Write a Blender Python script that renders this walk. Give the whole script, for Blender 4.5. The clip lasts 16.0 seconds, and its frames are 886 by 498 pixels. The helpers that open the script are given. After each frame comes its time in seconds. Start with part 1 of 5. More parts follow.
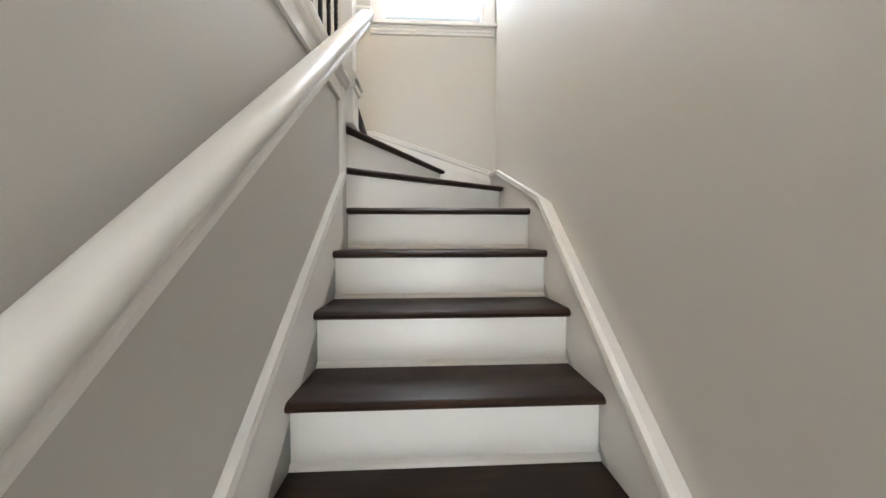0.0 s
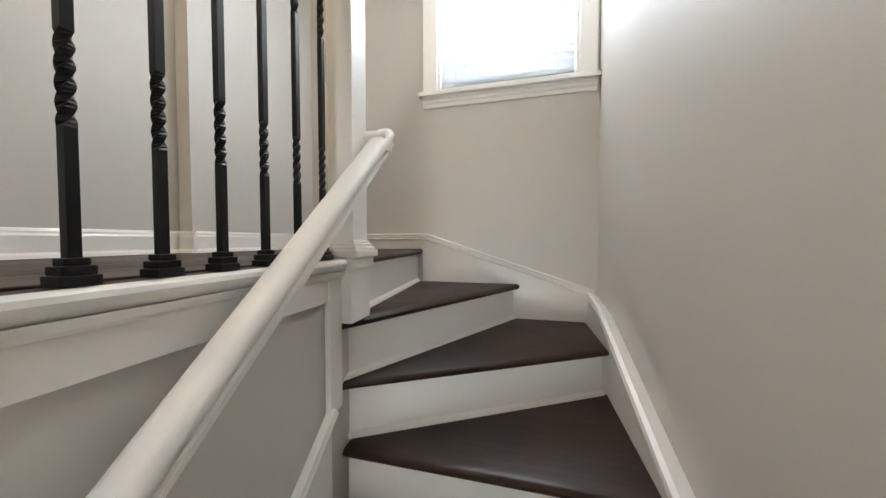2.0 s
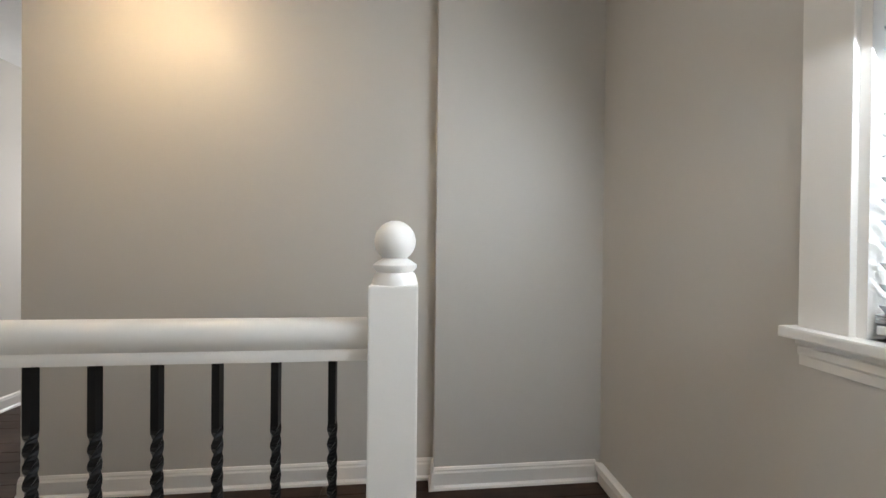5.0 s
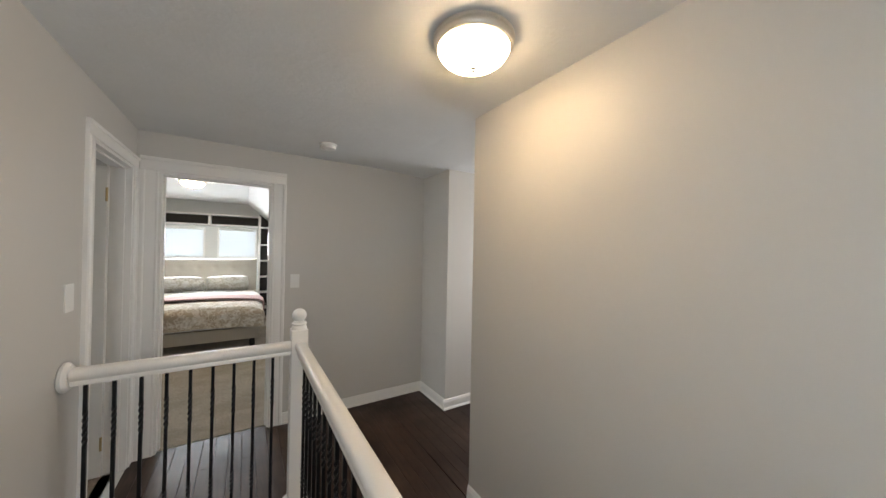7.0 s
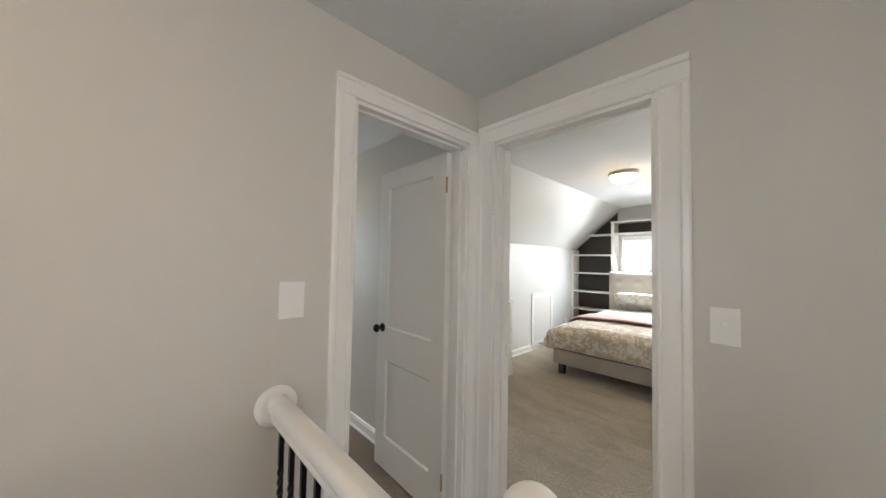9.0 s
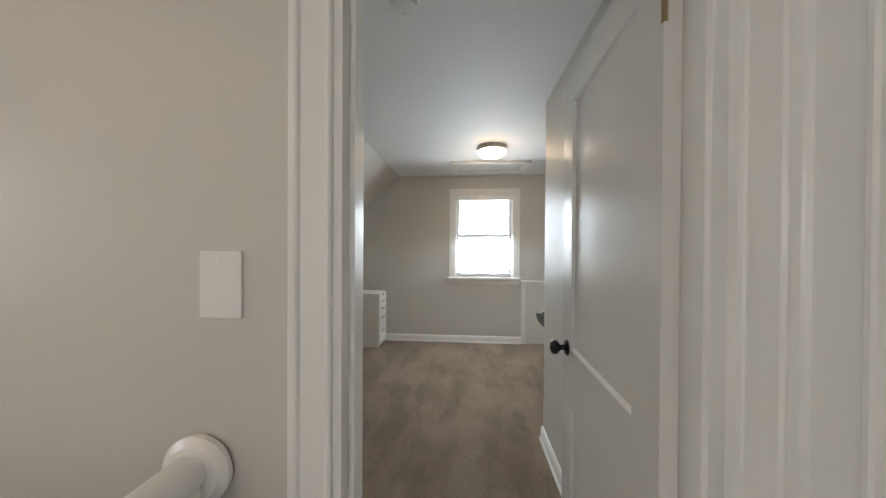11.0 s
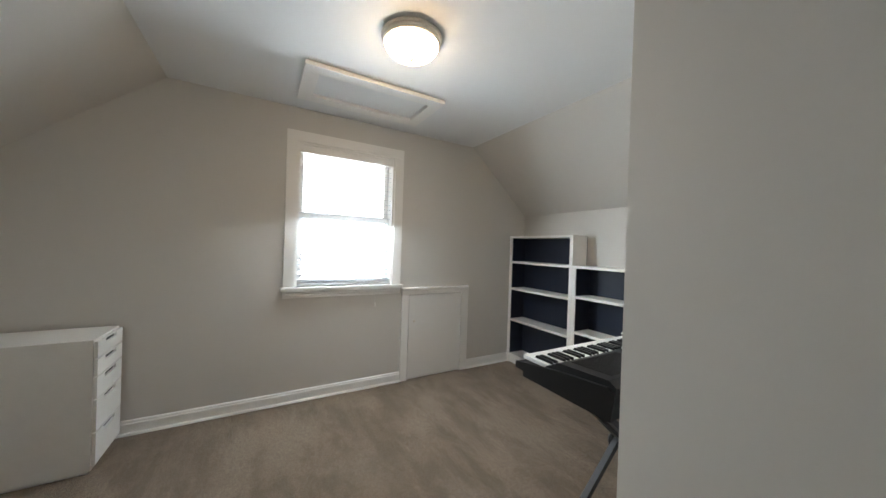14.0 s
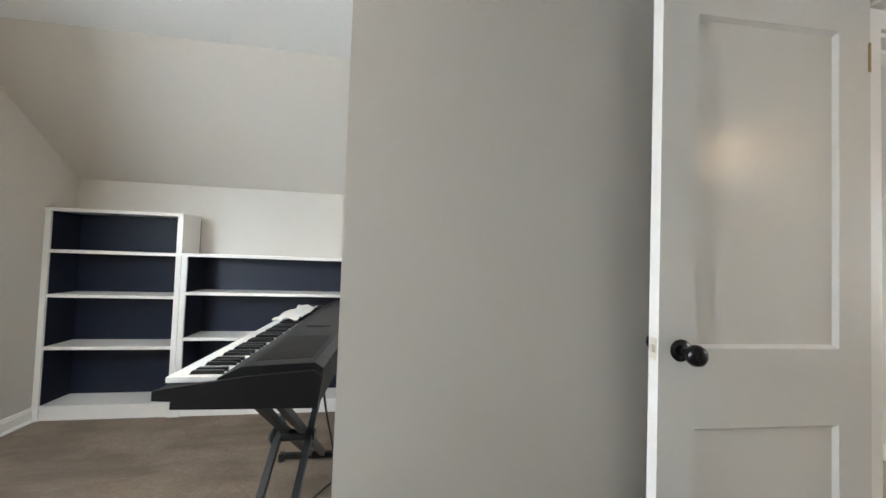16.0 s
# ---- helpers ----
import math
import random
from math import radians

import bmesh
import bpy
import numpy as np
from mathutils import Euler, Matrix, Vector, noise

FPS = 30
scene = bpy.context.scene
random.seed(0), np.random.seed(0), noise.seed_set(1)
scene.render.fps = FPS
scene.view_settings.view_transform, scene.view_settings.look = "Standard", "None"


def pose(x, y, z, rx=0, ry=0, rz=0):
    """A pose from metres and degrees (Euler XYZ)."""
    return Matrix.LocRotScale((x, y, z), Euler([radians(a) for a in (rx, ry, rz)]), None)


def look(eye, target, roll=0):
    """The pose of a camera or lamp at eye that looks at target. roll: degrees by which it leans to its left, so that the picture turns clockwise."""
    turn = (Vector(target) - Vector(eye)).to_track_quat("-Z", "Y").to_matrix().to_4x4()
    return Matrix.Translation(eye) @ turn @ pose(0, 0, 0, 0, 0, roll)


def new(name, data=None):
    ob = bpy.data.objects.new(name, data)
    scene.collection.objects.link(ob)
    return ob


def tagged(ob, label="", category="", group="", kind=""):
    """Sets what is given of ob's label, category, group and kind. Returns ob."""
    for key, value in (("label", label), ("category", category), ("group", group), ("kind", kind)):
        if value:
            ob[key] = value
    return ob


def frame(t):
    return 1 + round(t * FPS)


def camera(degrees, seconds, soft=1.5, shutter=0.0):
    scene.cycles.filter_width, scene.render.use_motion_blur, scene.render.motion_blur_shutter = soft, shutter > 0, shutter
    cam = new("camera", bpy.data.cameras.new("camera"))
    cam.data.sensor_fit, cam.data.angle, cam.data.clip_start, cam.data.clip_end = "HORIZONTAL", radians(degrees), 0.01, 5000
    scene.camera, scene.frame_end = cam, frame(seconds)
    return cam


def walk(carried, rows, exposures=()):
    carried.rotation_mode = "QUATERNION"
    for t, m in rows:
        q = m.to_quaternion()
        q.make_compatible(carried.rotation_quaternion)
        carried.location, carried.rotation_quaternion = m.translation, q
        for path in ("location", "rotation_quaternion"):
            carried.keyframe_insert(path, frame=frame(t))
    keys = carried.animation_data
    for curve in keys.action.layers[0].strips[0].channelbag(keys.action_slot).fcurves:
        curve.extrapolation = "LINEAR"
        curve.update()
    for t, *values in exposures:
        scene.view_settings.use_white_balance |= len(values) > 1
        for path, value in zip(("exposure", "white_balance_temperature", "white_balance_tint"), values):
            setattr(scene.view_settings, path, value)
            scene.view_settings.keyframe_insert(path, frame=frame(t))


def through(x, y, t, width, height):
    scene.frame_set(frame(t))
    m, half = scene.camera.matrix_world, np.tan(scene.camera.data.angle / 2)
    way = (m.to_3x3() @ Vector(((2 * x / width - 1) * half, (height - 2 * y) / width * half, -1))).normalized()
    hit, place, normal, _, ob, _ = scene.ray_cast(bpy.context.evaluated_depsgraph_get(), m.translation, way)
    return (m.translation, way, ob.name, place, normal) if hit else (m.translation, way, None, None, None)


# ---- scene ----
cam = camera(109.4, 16.0)
PATH = [
    (0, (0.381, -1.486, -0.741), (0.476, 0.511, -0.799), -0.1),
    (0.5, (0.418, -1.311, -0.542), (0.376, 0.688, -0.592), -0.2),
    (1, (0.441, -1.147, -0.353), (0.289, 0.847, -0.39), 0.3),
    (1.5, (0.48, -0.99, -0.155), (0.168, 0.986, -0.188), 0.1),
    (2, (0.535, -0.836, 0.055), (0.037, 1.1, -0.004), -0.1),
    (2.5, (0.589, -0.653, 0.247), (-0.112, 1.22, 0.189), -0.2),
    (3, (0.622, -0.449, 0.405), (-0.302, 1.326, 0.366), 0.1),
    (5.5, (0.560, 0.132, 1.243), (-1.391, -0.310, 1.234), 0.9),
    (6, (0.425, 0.116, 1.345), (-1.303, -0.892, 1.339), 1.2),
    (6.5, (0.352, 0.056, 1.425), (-1.058, -1.361, 1.430), 1.0),
    (7, (0.262, -0.060, 1.508), (-0.802, -1.753, 1.519), 1.1),
    (7.5, (0.206, -0.210, 1.546), (-0.545, -2.065, 1.563), 0.9),
    (8, (0.084, -0.503, 1.550), (-0.170, -2.488, 1.589), 0.9),
    (8.5, (-0.100, -1.000, 1.523), (0.452, -2.921, 1.578), 0.5),
    (9, (-0.203, -1.73, 1.412), (1.237, -3.116, 1.483), 1.1),
    (9.5, (-0.125, -2.22, 1.373), (1.792, -2.789, 1.372), 2.1),
    (10, (0.093, -2.381, 1.337), (2.084, -2.565, 1.326), 1.8),
    (12.3, (0.827, -2.649, 1.363), (2.789, -2.261, 1.312), 0.3),
    (12.5, (0.968, -2.643, 1.37), (2.924, -2.229, 1.315), 0.6),
    (13, (1.502, -2.498, 1.312), (3.486, -2.245, 1.276), 1.3),
    (13.5, (1.909, -2.272, 1.289), (3.855, -2.732, 1.269), 1.7),
    (14, (2.057, -2.165, 1.269), (3.789, -3.165, 1.259), 1.9),
    (14.5, (2.165, -2.134, 1.237), (3.615, -3.511, 1.244), 1.9),
    (15, (2.266, -2.142, 1.205), (3.296, -3.856, 1.229), 2.0),
    (15.5, (2.359, -2.121, 1.215), (2.768, -4.078, 1.244), 2.5),
    (16, (2.429, -2.18, 1.174), (2.152, -4.16, 1.23), 2.0),
]
EXPOSURES = [(0, 1.5), (1.5, 1.2), (2.5, 0.75), (3, 0.5), (5.5, 0.1), (6, 0.05), (7, 0.12), (7.5, 0.12), (8, 0.3), (8.5, 0.48), (9, 0.38), (9.5, 0.2), (10, 0.15), (12.5, 0.35), (13, 0.32), (13.5, 0.32), (14, 0.22), (15, 0.02), (15.5, 0.0), (16, 0.8)]
walk(cam, [(t, look(eye, target, roll)) for t, eye, target, roll in PATH], EXPOSURES)

# ---- light ----
world = bpy.data.worlds.new("sky")
scene.world = world
world.use_nodes = True
wn = world.node_tree
sky = wn.nodes.new("ShaderNodeTexSky")
sky.sky_type = "NISHITA"
sky.sun_disc = False
sky.sun_elevation = radians(64)
sky.sun_rotation = radians(265)
wn.nodes["Background"].inputs[1].default_value = 0.15
wn.links.new(sky.outputs[0], wn.nodes["Background"].inputs[0])


def lamp(name, kind, m, energy, color, **more):
    data = bpy.data.lights.new(name, kind)
    data.energy, data.color = energy, color
    if "size" in more:
        data.shape, data.size, data.size_y = "RECTANGLE", more["size"], more["size_y"]
    if "radius" in more:
        data.shadow_soft_size = more["radius"]
    if "angle" in more:
        data.angle = more["angle"]
    ob = new(name, data)
    ob.matrix_world = m
    return ob


DAY = (0.86, 0.93, 1.0)
lamp("sun", "SUN", look((0, 0, 5), (2.4, 0.2, 0)), 1.2, (1.0, 0.96, 0.90), angle=radians(12))
lamp("daylight_stairs", "AREA", look((0.42, 0.985, 1.45), (0.30, 0.0, 0.9)), 22, DAY, size=0.76, size_y=1.0)
lamp("daylight_office", "AREA", look((4.77, -2.80, 1.47), (3.6, -2.80, 0.6)), 50, (0.80, 0.91, 1.0), size=0.78, size_y=1.08)
lamp("daylight_bedroom", "AREA", look((0.9, -7.72, 1.6), (0.9, -6.0, 0.3)), 62, DAY, size=1.6, size_y=0.5)
# fill lamp added at the unseen passage end to brighten the hall
lamp("passage_fill", "AREA", look((-2.98, -2.07, 1.45), (-1.0, -2.5, 1.2)), 21, (0.97, 0.97, 1.0), size=0.7, size_y=1.1)
# added fill below the stairs to lighten the flight, its source unseen
lamp("downstairs_fill", "AREA", look((0.45, -4.45, -1.55), (0.45, -2.0, -0.7)), 5.5, (1.0, 0.94, 0.86), size=0.8, size_y=1.9)


# ---- materials ----
def node_mat(name, color, rough=0.5, metal=0.0, spec=0.5):
    m = bpy.data.materials.new(name)
    m.use_nodes = True
    b = m.node_tree.nodes["Principled BSDF"]
    b.inputs["Base Color"].default_value = (*color, 1)
    b.inputs["Roughness"].default_value = rough
    b.inputs["Metallic"].default_value = metal
    b.inputs["Specular IOR Level"].default_value = spec
    return m, m.node_tree, b


def tex_coord(nt, scale=(1, 1, 1)):
    g = nt.nodes.new("ShaderNodeNewGeometry")
    mp = nt.nodes.new("ShaderNodeMapping")
    mp.inputs["Scale"].default_value = scale
    nt.links.new(g.outputs["Position"], mp.inputs["Vector"])
    return mp.outputs["Vector"]


def noise_node(nt, vec, scale, detail=4, rough=0.6):
    n = nt.nodes.new("ShaderNodeTexNoise")
    n.inputs["Scale"].default_value = scale
    n.inputs["Detail"].default_value = detail
    n.inputs["Roughness"].default_value = rough
    nt.links.new(vec, n.inputs["Vector"])
    return n.outputs["Fac"]


def mix_color(nt, fac, a, b):
    n = nt.nodes.new("ShaderNodeMix")
    n.data_type = "RGBA"
    nt.links.new(fac, n.inputs[0])
    for k, c in ((6, a), (7, b)):
        if isinstance(c, tuple):
            n.inputs[k].default_value = (*c, 1)
        else:
            nt.links.new(c, n.inputs[k])
    return n.outputs[2]


def ramp(nt, fac, lo, hi, out0=0.0, out1=1.0):
    n = nt.nodes.new("ShaderNodeMapRange")
    nt.links.new(fac, n.inputs[0])
    for k, v in ((1, lo), (2, hi), (3, out0), (4, out1)):
        n.inputs[k].default_value = v
    return n.outputs[0]


def bump(nt, b, height, strength, distance):
    n = nt.nodes.new("ShaderNodeBump")
    n.inputs["Strength"].default_value = strength
    n.inputs["Distance"].default_value = distance
    nt.links.new(height, n.inputs["Height"])
    nt.links.new(n.outputs[0], b.inputs["Normal"])


def painted(name, color, rough, fine=220, strength=0.12, spread=0.06, spec=0.4):
    """Rolled or brushed paint: fine relief, faint cloudiness."""
    m, nt, b = node_mat(name, color, rough, 0, spec)
    v = tex_coord(nt)
    dark = tuple(c * (1 - spread) for c in color)
    nt.links.new(mix_color(nt, ramp(nt, noise_node(nt, v, 1.3, 2), 0.2, 0.8), dark, color), b.inputs["Base Color"])
    nt.links.new(ramp(nt, noise_node(nt, v, 9), 0.2, 0.8, rough - 0.02, rough + 0.02), b.inputs["Roughness"])
    bump(nt, b, noise_node(nt, v, fine, 3), strength, 0.002)
    return m


def textured_ceiling():
    m, nt, b = node_mat("ceiling_paint", (0.74, 0.74, 0.73), 0.75, 0, 0.25)
    v = tex_coord(nt)
    nt.links.new(mix_color(nt, noise_node(nt, v, 3), (0.70, 0.70, 0.69), (0.78, 0.78, 0.77)), b.inputs["Base Color"])
    bump(nt, b, ramp(nt, noise_node(nt, v, 24, 6, 0.7), 0.42, 0.72), 0.25, 0.006)
    return m


def dark_wood(name, lo, hi, rough, along):
    m, nt, b = node_mat(name, lo, rough, 0, 0.32)
    info = nt.nodes.new("ShaderNodeObjectInfo")
    scale = (9, 0.9, 9) if along == "y" else (0.9, 9, 9)
    v = tex_coord(nt, scale)
    add = nt.nodes.new("ShaderNodeVectorMath")
    nt.links.new(v, add.inputs[0])
    off = nt.nodes.new("ShaderNodeCombineXYZ")
    nt.links.new(ramp(nt, info.outputs["Random"], 0, 1, 0, 30), off.inputs[0])
    nt.links.new(off.outputs[0], add.inputs[1])
    grain = noise_node(nt, add.outputs[0], 6, 8, 0.7)
    wide = noise_node(nt, tex_coord(nt), 2.2, 3)
    c = mix_color(nt, ramp(nt, grain, 0.35, 0.68), lo, hi)
    c2 = mix_color(nt, ramp(nt, wide, 0.35, 0.75), c, tuple(0.6 * a for a in lo))
    nt.links.new(c2, b.inputs["Base Color"])
    nt.links.new(ramp(nt, wide, 0.3, 0.7, rough - 0.08, rough + 0.12), b.inputs["Roughness"])
    bump(nt, b, grain, 0.12, 0.002)
    return m


def carpet(name, lo, hi):
    """Cut pile: blotches where the pile lies flat, faint brushed strokes, tufts and grain."""
    m, nt, b = node_mat(name, lo, 1.0, 0, 0.05)
    v = tex_coord(nt)
    pile = noise_node(nt, v, 170, 3, 0.8)
    tuft = noise_node(nt, v, 48, 5, 0.78)
    blotch = noise_node(nt, tex_coord(nt, (0.8, 1.5, 1)), 2.2, 6, 0.62)
    stroke = noise_node(nt, tex_coord(nt, (0.55, 3.4, 1)), 2.3, 5, 0.6)
    cross = noise_node(nt, tex_coord(nt, (3.0, 0.8, 1)), 2.0, 5, 0.6)
    mid = tuple(0.5 * (p + q) for p, q in zip(lo, hi))
    c = mix_color(nt, ramp(nt, blotch, 0.43, 0.58), lo, hi)
    c1 = mix_color(nt, ramp(nt, stroke, 0.48, 0.62, 0.0, 0.5), c, hi)
    c2 = mix_color(nt, ramp(nt, cross, 0.53, 0.62, 0.0, 0.4), c1, mid)
    c3 = mix_color(nt, ramp(nt, tuft, 0.28, 0.58, 0.15, 1.0), tuple(0.78 * a for a in lo), c2)
    c4 = mix_color(nt, ramp(nt, pile, 0.25, 0.6), tuple(0.55 * a for a in lo), c3)
    nt.links.new(c4, b.inputs["Base Color"])
    b.inputs["Sheen Weight"].default_value = 0.15
    mixh = nt.nodes.new("ShaderNodeMath")
    nt.links.new(pile, mixh.inputs[0])
    nt.links.new(tuft, mixh.inputs[1])
    bump(nt, b, mixh.outputs[0], 0.9, 0.012)
    return m


def plain(name, color, rough=0.4, metal=0.0, spec=0.5):
    m, nt, b = node_mat(name, color, rough, metal, spec)
    v = tex_coord(nt)
    n = noise_node(nt, v, 14)
    nt.links.new(ramp(nt, n, 0.2, 0.8, max(0.02, rough - 0.03), rough + 0.03), b.inputs["Roughness"])
    nt.links.new(mix_color(nt, n, tuple(0.9 * c for c in color), color), b.inputs["Base Color"])
    return m


def glowing(name, color, strength):
    m, nt, b = node_mat(name, (0.9, 0.9, 0.88), 0.4)
    b.inputs["Emission Color"].default_value = (*color, 1)
    b.inputs["Emission Strength"].default_value = strength
    return m


WALL = painted("greige_wall_paint", (0.60, 0.575, 0.535), 0.5, 300, 0.10, 0.03)
BEDWALL = painted("pale_grey_wall_paint", (0.66, 0.66, 0.635), 0.5, 300, 0.10, 0.03)
TRIM = painted("white_trim_paint", (0.82, 0.80, 0.765), 0.30, 120, 0.03, 0.02, 0.5)
CEIL = textured_ceiling()
SMOOTHCEIL = painted("smooth_ceiling_paint", (0.78, 0.78, 0.77), 0.6, 180, 0.06, 0.04, 0.3)
TREAD = dark_wood("dark_stained_tread", (0.017, 0.0078, 0.0045), (0.044, 0.020, 0.011), 0.40, "x")
FLOORWOOD = dark_wood("dark_stained_floor", (0.027, 0.0135, 0.008), (0.066, 0.034, 0.020), 0.42, "y")
IRON = plain("black_iron", (0.012, 0.012, 0.013), 0.38, 0.6)
CARPET = carpet("grey_beige_carpet", (0.212, 0.155, 0.105), (0.378, 0.292, 0.210))
PALECARPET = carpet("pale_grey_beige_carpet", (0.49, 0.42, 0.32), (0.66, 0.585, 0.475))
NICKEL = plain("brushed_nickel", (0.72, 0.66, 0.57), 0.42, 0.75)
BRASS = plain("aged_brass", (0.42, 0.32, 0.17), 0.4, 1.0)
OFFICEGLASS = glowing("lit_frosted_office_glass", (1.0, 0.74, 0.46), 27.0)
LAMPGLASS = glowing("lit_frosted_glass", (1.0, 0.72, 0.42), 34.0)
OUTSIDE_OFFICE = glowing("bright_hazy_outside", (0.92, 0.97, 1.0), 5.5)
OUTSIDE_STAIRS = glowing("bright_overcast_garden", (0.88, 0.95, 1.0), 0.85)
OUTSIDE = glowing("bright_overcast_outside", (0.90, 0.96, 1.0), 3.6)
PLASTIC = plain("white_plastic", (0.82, 0.81, 0.78), 0.35)
DOORPAINT = painted("white_door_paint", (0.76, 0.74, 0.71), 0.24, 70, 0.03, 0.02, 0.5)
BLINDRAIL = plain("white_blind_plastic", (0.72, 0.72, 0.72), 0.4)
GREYMESH = plain("grey_mesh", (0.12, 0.12, 0.12), 0.7)
WHITELAM = plain("white_laminate", (0.74, 0.72, 0.68), 0.35)
DARKSLOT = plain("dark_slot", (0.02, 0.02, 0.02), 0.5)
MIRRORWOOD = dark_wood("dark_mirror_frame_wood", (0.013, 0.0075, 0.005), (0.026, 0.015, 0.010), 0.55, "x")
NAVY = plain("dark_navy_paint", (0.013, 0.018, 0.034), 0.42, 0.0, 0.3)
PIANO = plain("black_plastic", (0.008, 0.008, 0.009), 0.42, 0.0, 0.3)
BLACKTUBE = plain("black_coated_tube", (0.012, 0.012, 0.012), 0.4)
KEYWHITE = plain("white_key_plastic", (0.80, 0.80, 0.79), 0.22)
MIRROR = plain("silvered_mirror", (0.80, 0.80, 0.72), 0.02, 1.0)
MIRROR.node_tree.nodes["Principled BSDF"].inputs["Roughness"].default_value = 0.01
for link in list(MIRROR.node_tree.nodes["Principled BSDF"].inputs["Roughness"].links):
    MIRROR.node_tree.links.remove(link)
GLASS, gnt, gb = node_mat("window_glass", (1, 1, 1), 0.0)
gb.inputs["Transmission Weight"].default_value = 1.0
gb.inputs["IOR"].default_value = 1.45


def slat_material(name, through, tint):
    m, nt, b = node_mat(name, (0.85, 0.86, 0.87), 0.45)
    tr = nt.nodes.new("ShaderNodeBsdfTranslucent")
    tr.inputs[0].default_value = (*tint, 1)
    mx = nt.nodes.new("ShaderNodeMixShader")
    mx.inputs[0].default_value = through
    nt.links.new(b.outputs[0], mx.inputs[1])
    nt.links.new(tr.outputs[0], mx.inputs[2])
    nt.links.new(mx.outputs[0], nt.nodes["Material Output"].inputs[0])
    return m


SLAT = slat_material("white_blind_slat", 0.6, (0.85, 0.88, 0.90))
DENSESLAT = slat_material("dense_white_blind_slat", 0.28, (0.70, 0.78, 0.85))


def printed(name, base, print1, print2, scale):
    """Cloth with a soft floral print."""
    m, nt, b = node_mat(name, base, 0.9, 0, 0.15)
    v = tex_coord(nt)
    wave = nt.nodes.new("ShaderNodeTexVoronoi")
    wave.inputs["Scale"].default_value = scale
    wave.feature = "SMOOTH_F1"
    n0 = nt.nodes.new("ShaderNodeTexNoise")
    n0.inputs["Scale"].default_value = scale * 1.3
    n0.inputs["Detail"].default_value = 3
    nt.links.new(v, n0.inputs["Vector"])
    mixv = nt.nodes.new("ShaderNodeMix")
    mixv.data_type = "VECTOR"
    mixv.inputs[0].default_value = 0.35
    nt.links.new(v, mixv.inputs[4])
    nt.links.new(n0.outputs["Color"], mixv.inputs[5])
    nt.links.new(mixv.outputs[1], wave.inputs["Vector"])
    petals = nt.nodes.new("ShaderNodeMath")
    petals.operation = "SINE"
    mul = nt.nodes.new("ShaderNodeMath")
    mul.operation = "MULTIPLY"
    mul.inputs[1].default_value = 26
    nt.links.new(wave.outputs["Distance"], mul.inputs[0])
    nt.links.new(mul.outputs[0], petals.inputs[0])
    c1 = mix_color(nt, ramp(nt, petals.outputs[0], 0.1, 0.8), base, print1)
    c2 = mix_color(nt, ramp(nt, noise_node(nt, v, scale * 1.6, 5), 0.52, 0.66), c1, print2)
    nt.links.new(c2, b.inputs["Base Color"])
    b.inputs["Sheen Weight"].default_value = 0.2
    bump(nt, b, noise_node(nt, v, 60, 4), 0.25, 0.006)
    return m


def cloth(name, color, fine=400):
    m, nt, b = node_mat(name, color, 0.95, 0, 0.1)
    v = tex_coord(nt)
    nt.links.new(mix_color(nt, ramp(nt, noise_node(nt, v, fine, 3), 0.3, 0.7), tuple(0.78 * c for c in color), color), b.inputs["Base Color"])
    b.inputs["Sheen Weight"].default_value = 0.2
    bump(nt, b, noise_node(nt, v, fine, 3), 0.3, 0.002)
    return m


LINEN = cloth("beige_linen", (0.50, 0.46, 0.39))
SHEET = cloth("white_sheet", (0.75, 0.74, 0.72))
PINK = cloth("dusty_pink_knit", (0.56, 0.38, 0.36), 150)
FLORAL = printed("beige_floral_print", (0.46, 0.395, 0.305), (0.66, 0.61, 0.53), (0.78, 0.76, 0.71), 6.5)
SHEETPRINT = printed("pale_floral_print", (0.68, 0.66, 0.61), (0.52, 0.48, 0.40), (0.74, 0.73, 0.70), 6.5)
BROWNPAINT = painted("dark_brown_paint", (0.052, 0.045, 0.040), 0.5, 90, 0.05, 0.15, 0.3)
BLACKMETAL = plain("black_knob_metal", (0.015, 0.014, 0.014), 0.22, 0.5)


# ---- mesh helpers ----
def box(bm, x0, x1, y0, y1, z0, z1, bev=0.0):
    made = bmesh.ops.create_cube(bm, size=1)["verts"]
    for v in made:
        v.co = Vector((x0 + (v.co.x + 0.5) * (x1 - x0), y0 + (v.co.y + 0.5) * (y1 - y0), z0 + (v.co.z + 0.5) * (z1 - z0)))
    if bev:
        edges = list({e for v in made for e in v.link_edges})
        bmesh.ops.bevel(bm, geom=edges, offset=bev, segments=2, profile=0.7, affect="EDGES")
    return bm


def solid(bm, ring, depth):
    """A polygon of points, thickened by the vector depth."""
    d = Vector(depth)
    a = [bm.verts.new(p) for p in ring]
    b = [bm.verts.new(Vector(p) + d) for p in ring]
    faces = [bm.faces.new(a), bm.faces.new(b[::-1])]
    n = len(a)
    for i in range(n):
        faces.append(bm.faces.new((a[i], b[i], b[(i + 1) % n], a[(i + 1) % n])))
    bmesh.ops.recalc_face_normals(bm, faces=faces)
    return bm


def sweep(bm, profile, p0, p1, side, up):
    """A closed profile of (side, up) offsets drawn straight from p0 to p1."""
    p0, p1, s, u = Vector(p0), Vector(p1), Vector(side), Vector(up)
    return solid(bm, [p0 + a * s + b * u for a, b in profile], p1 - p0)


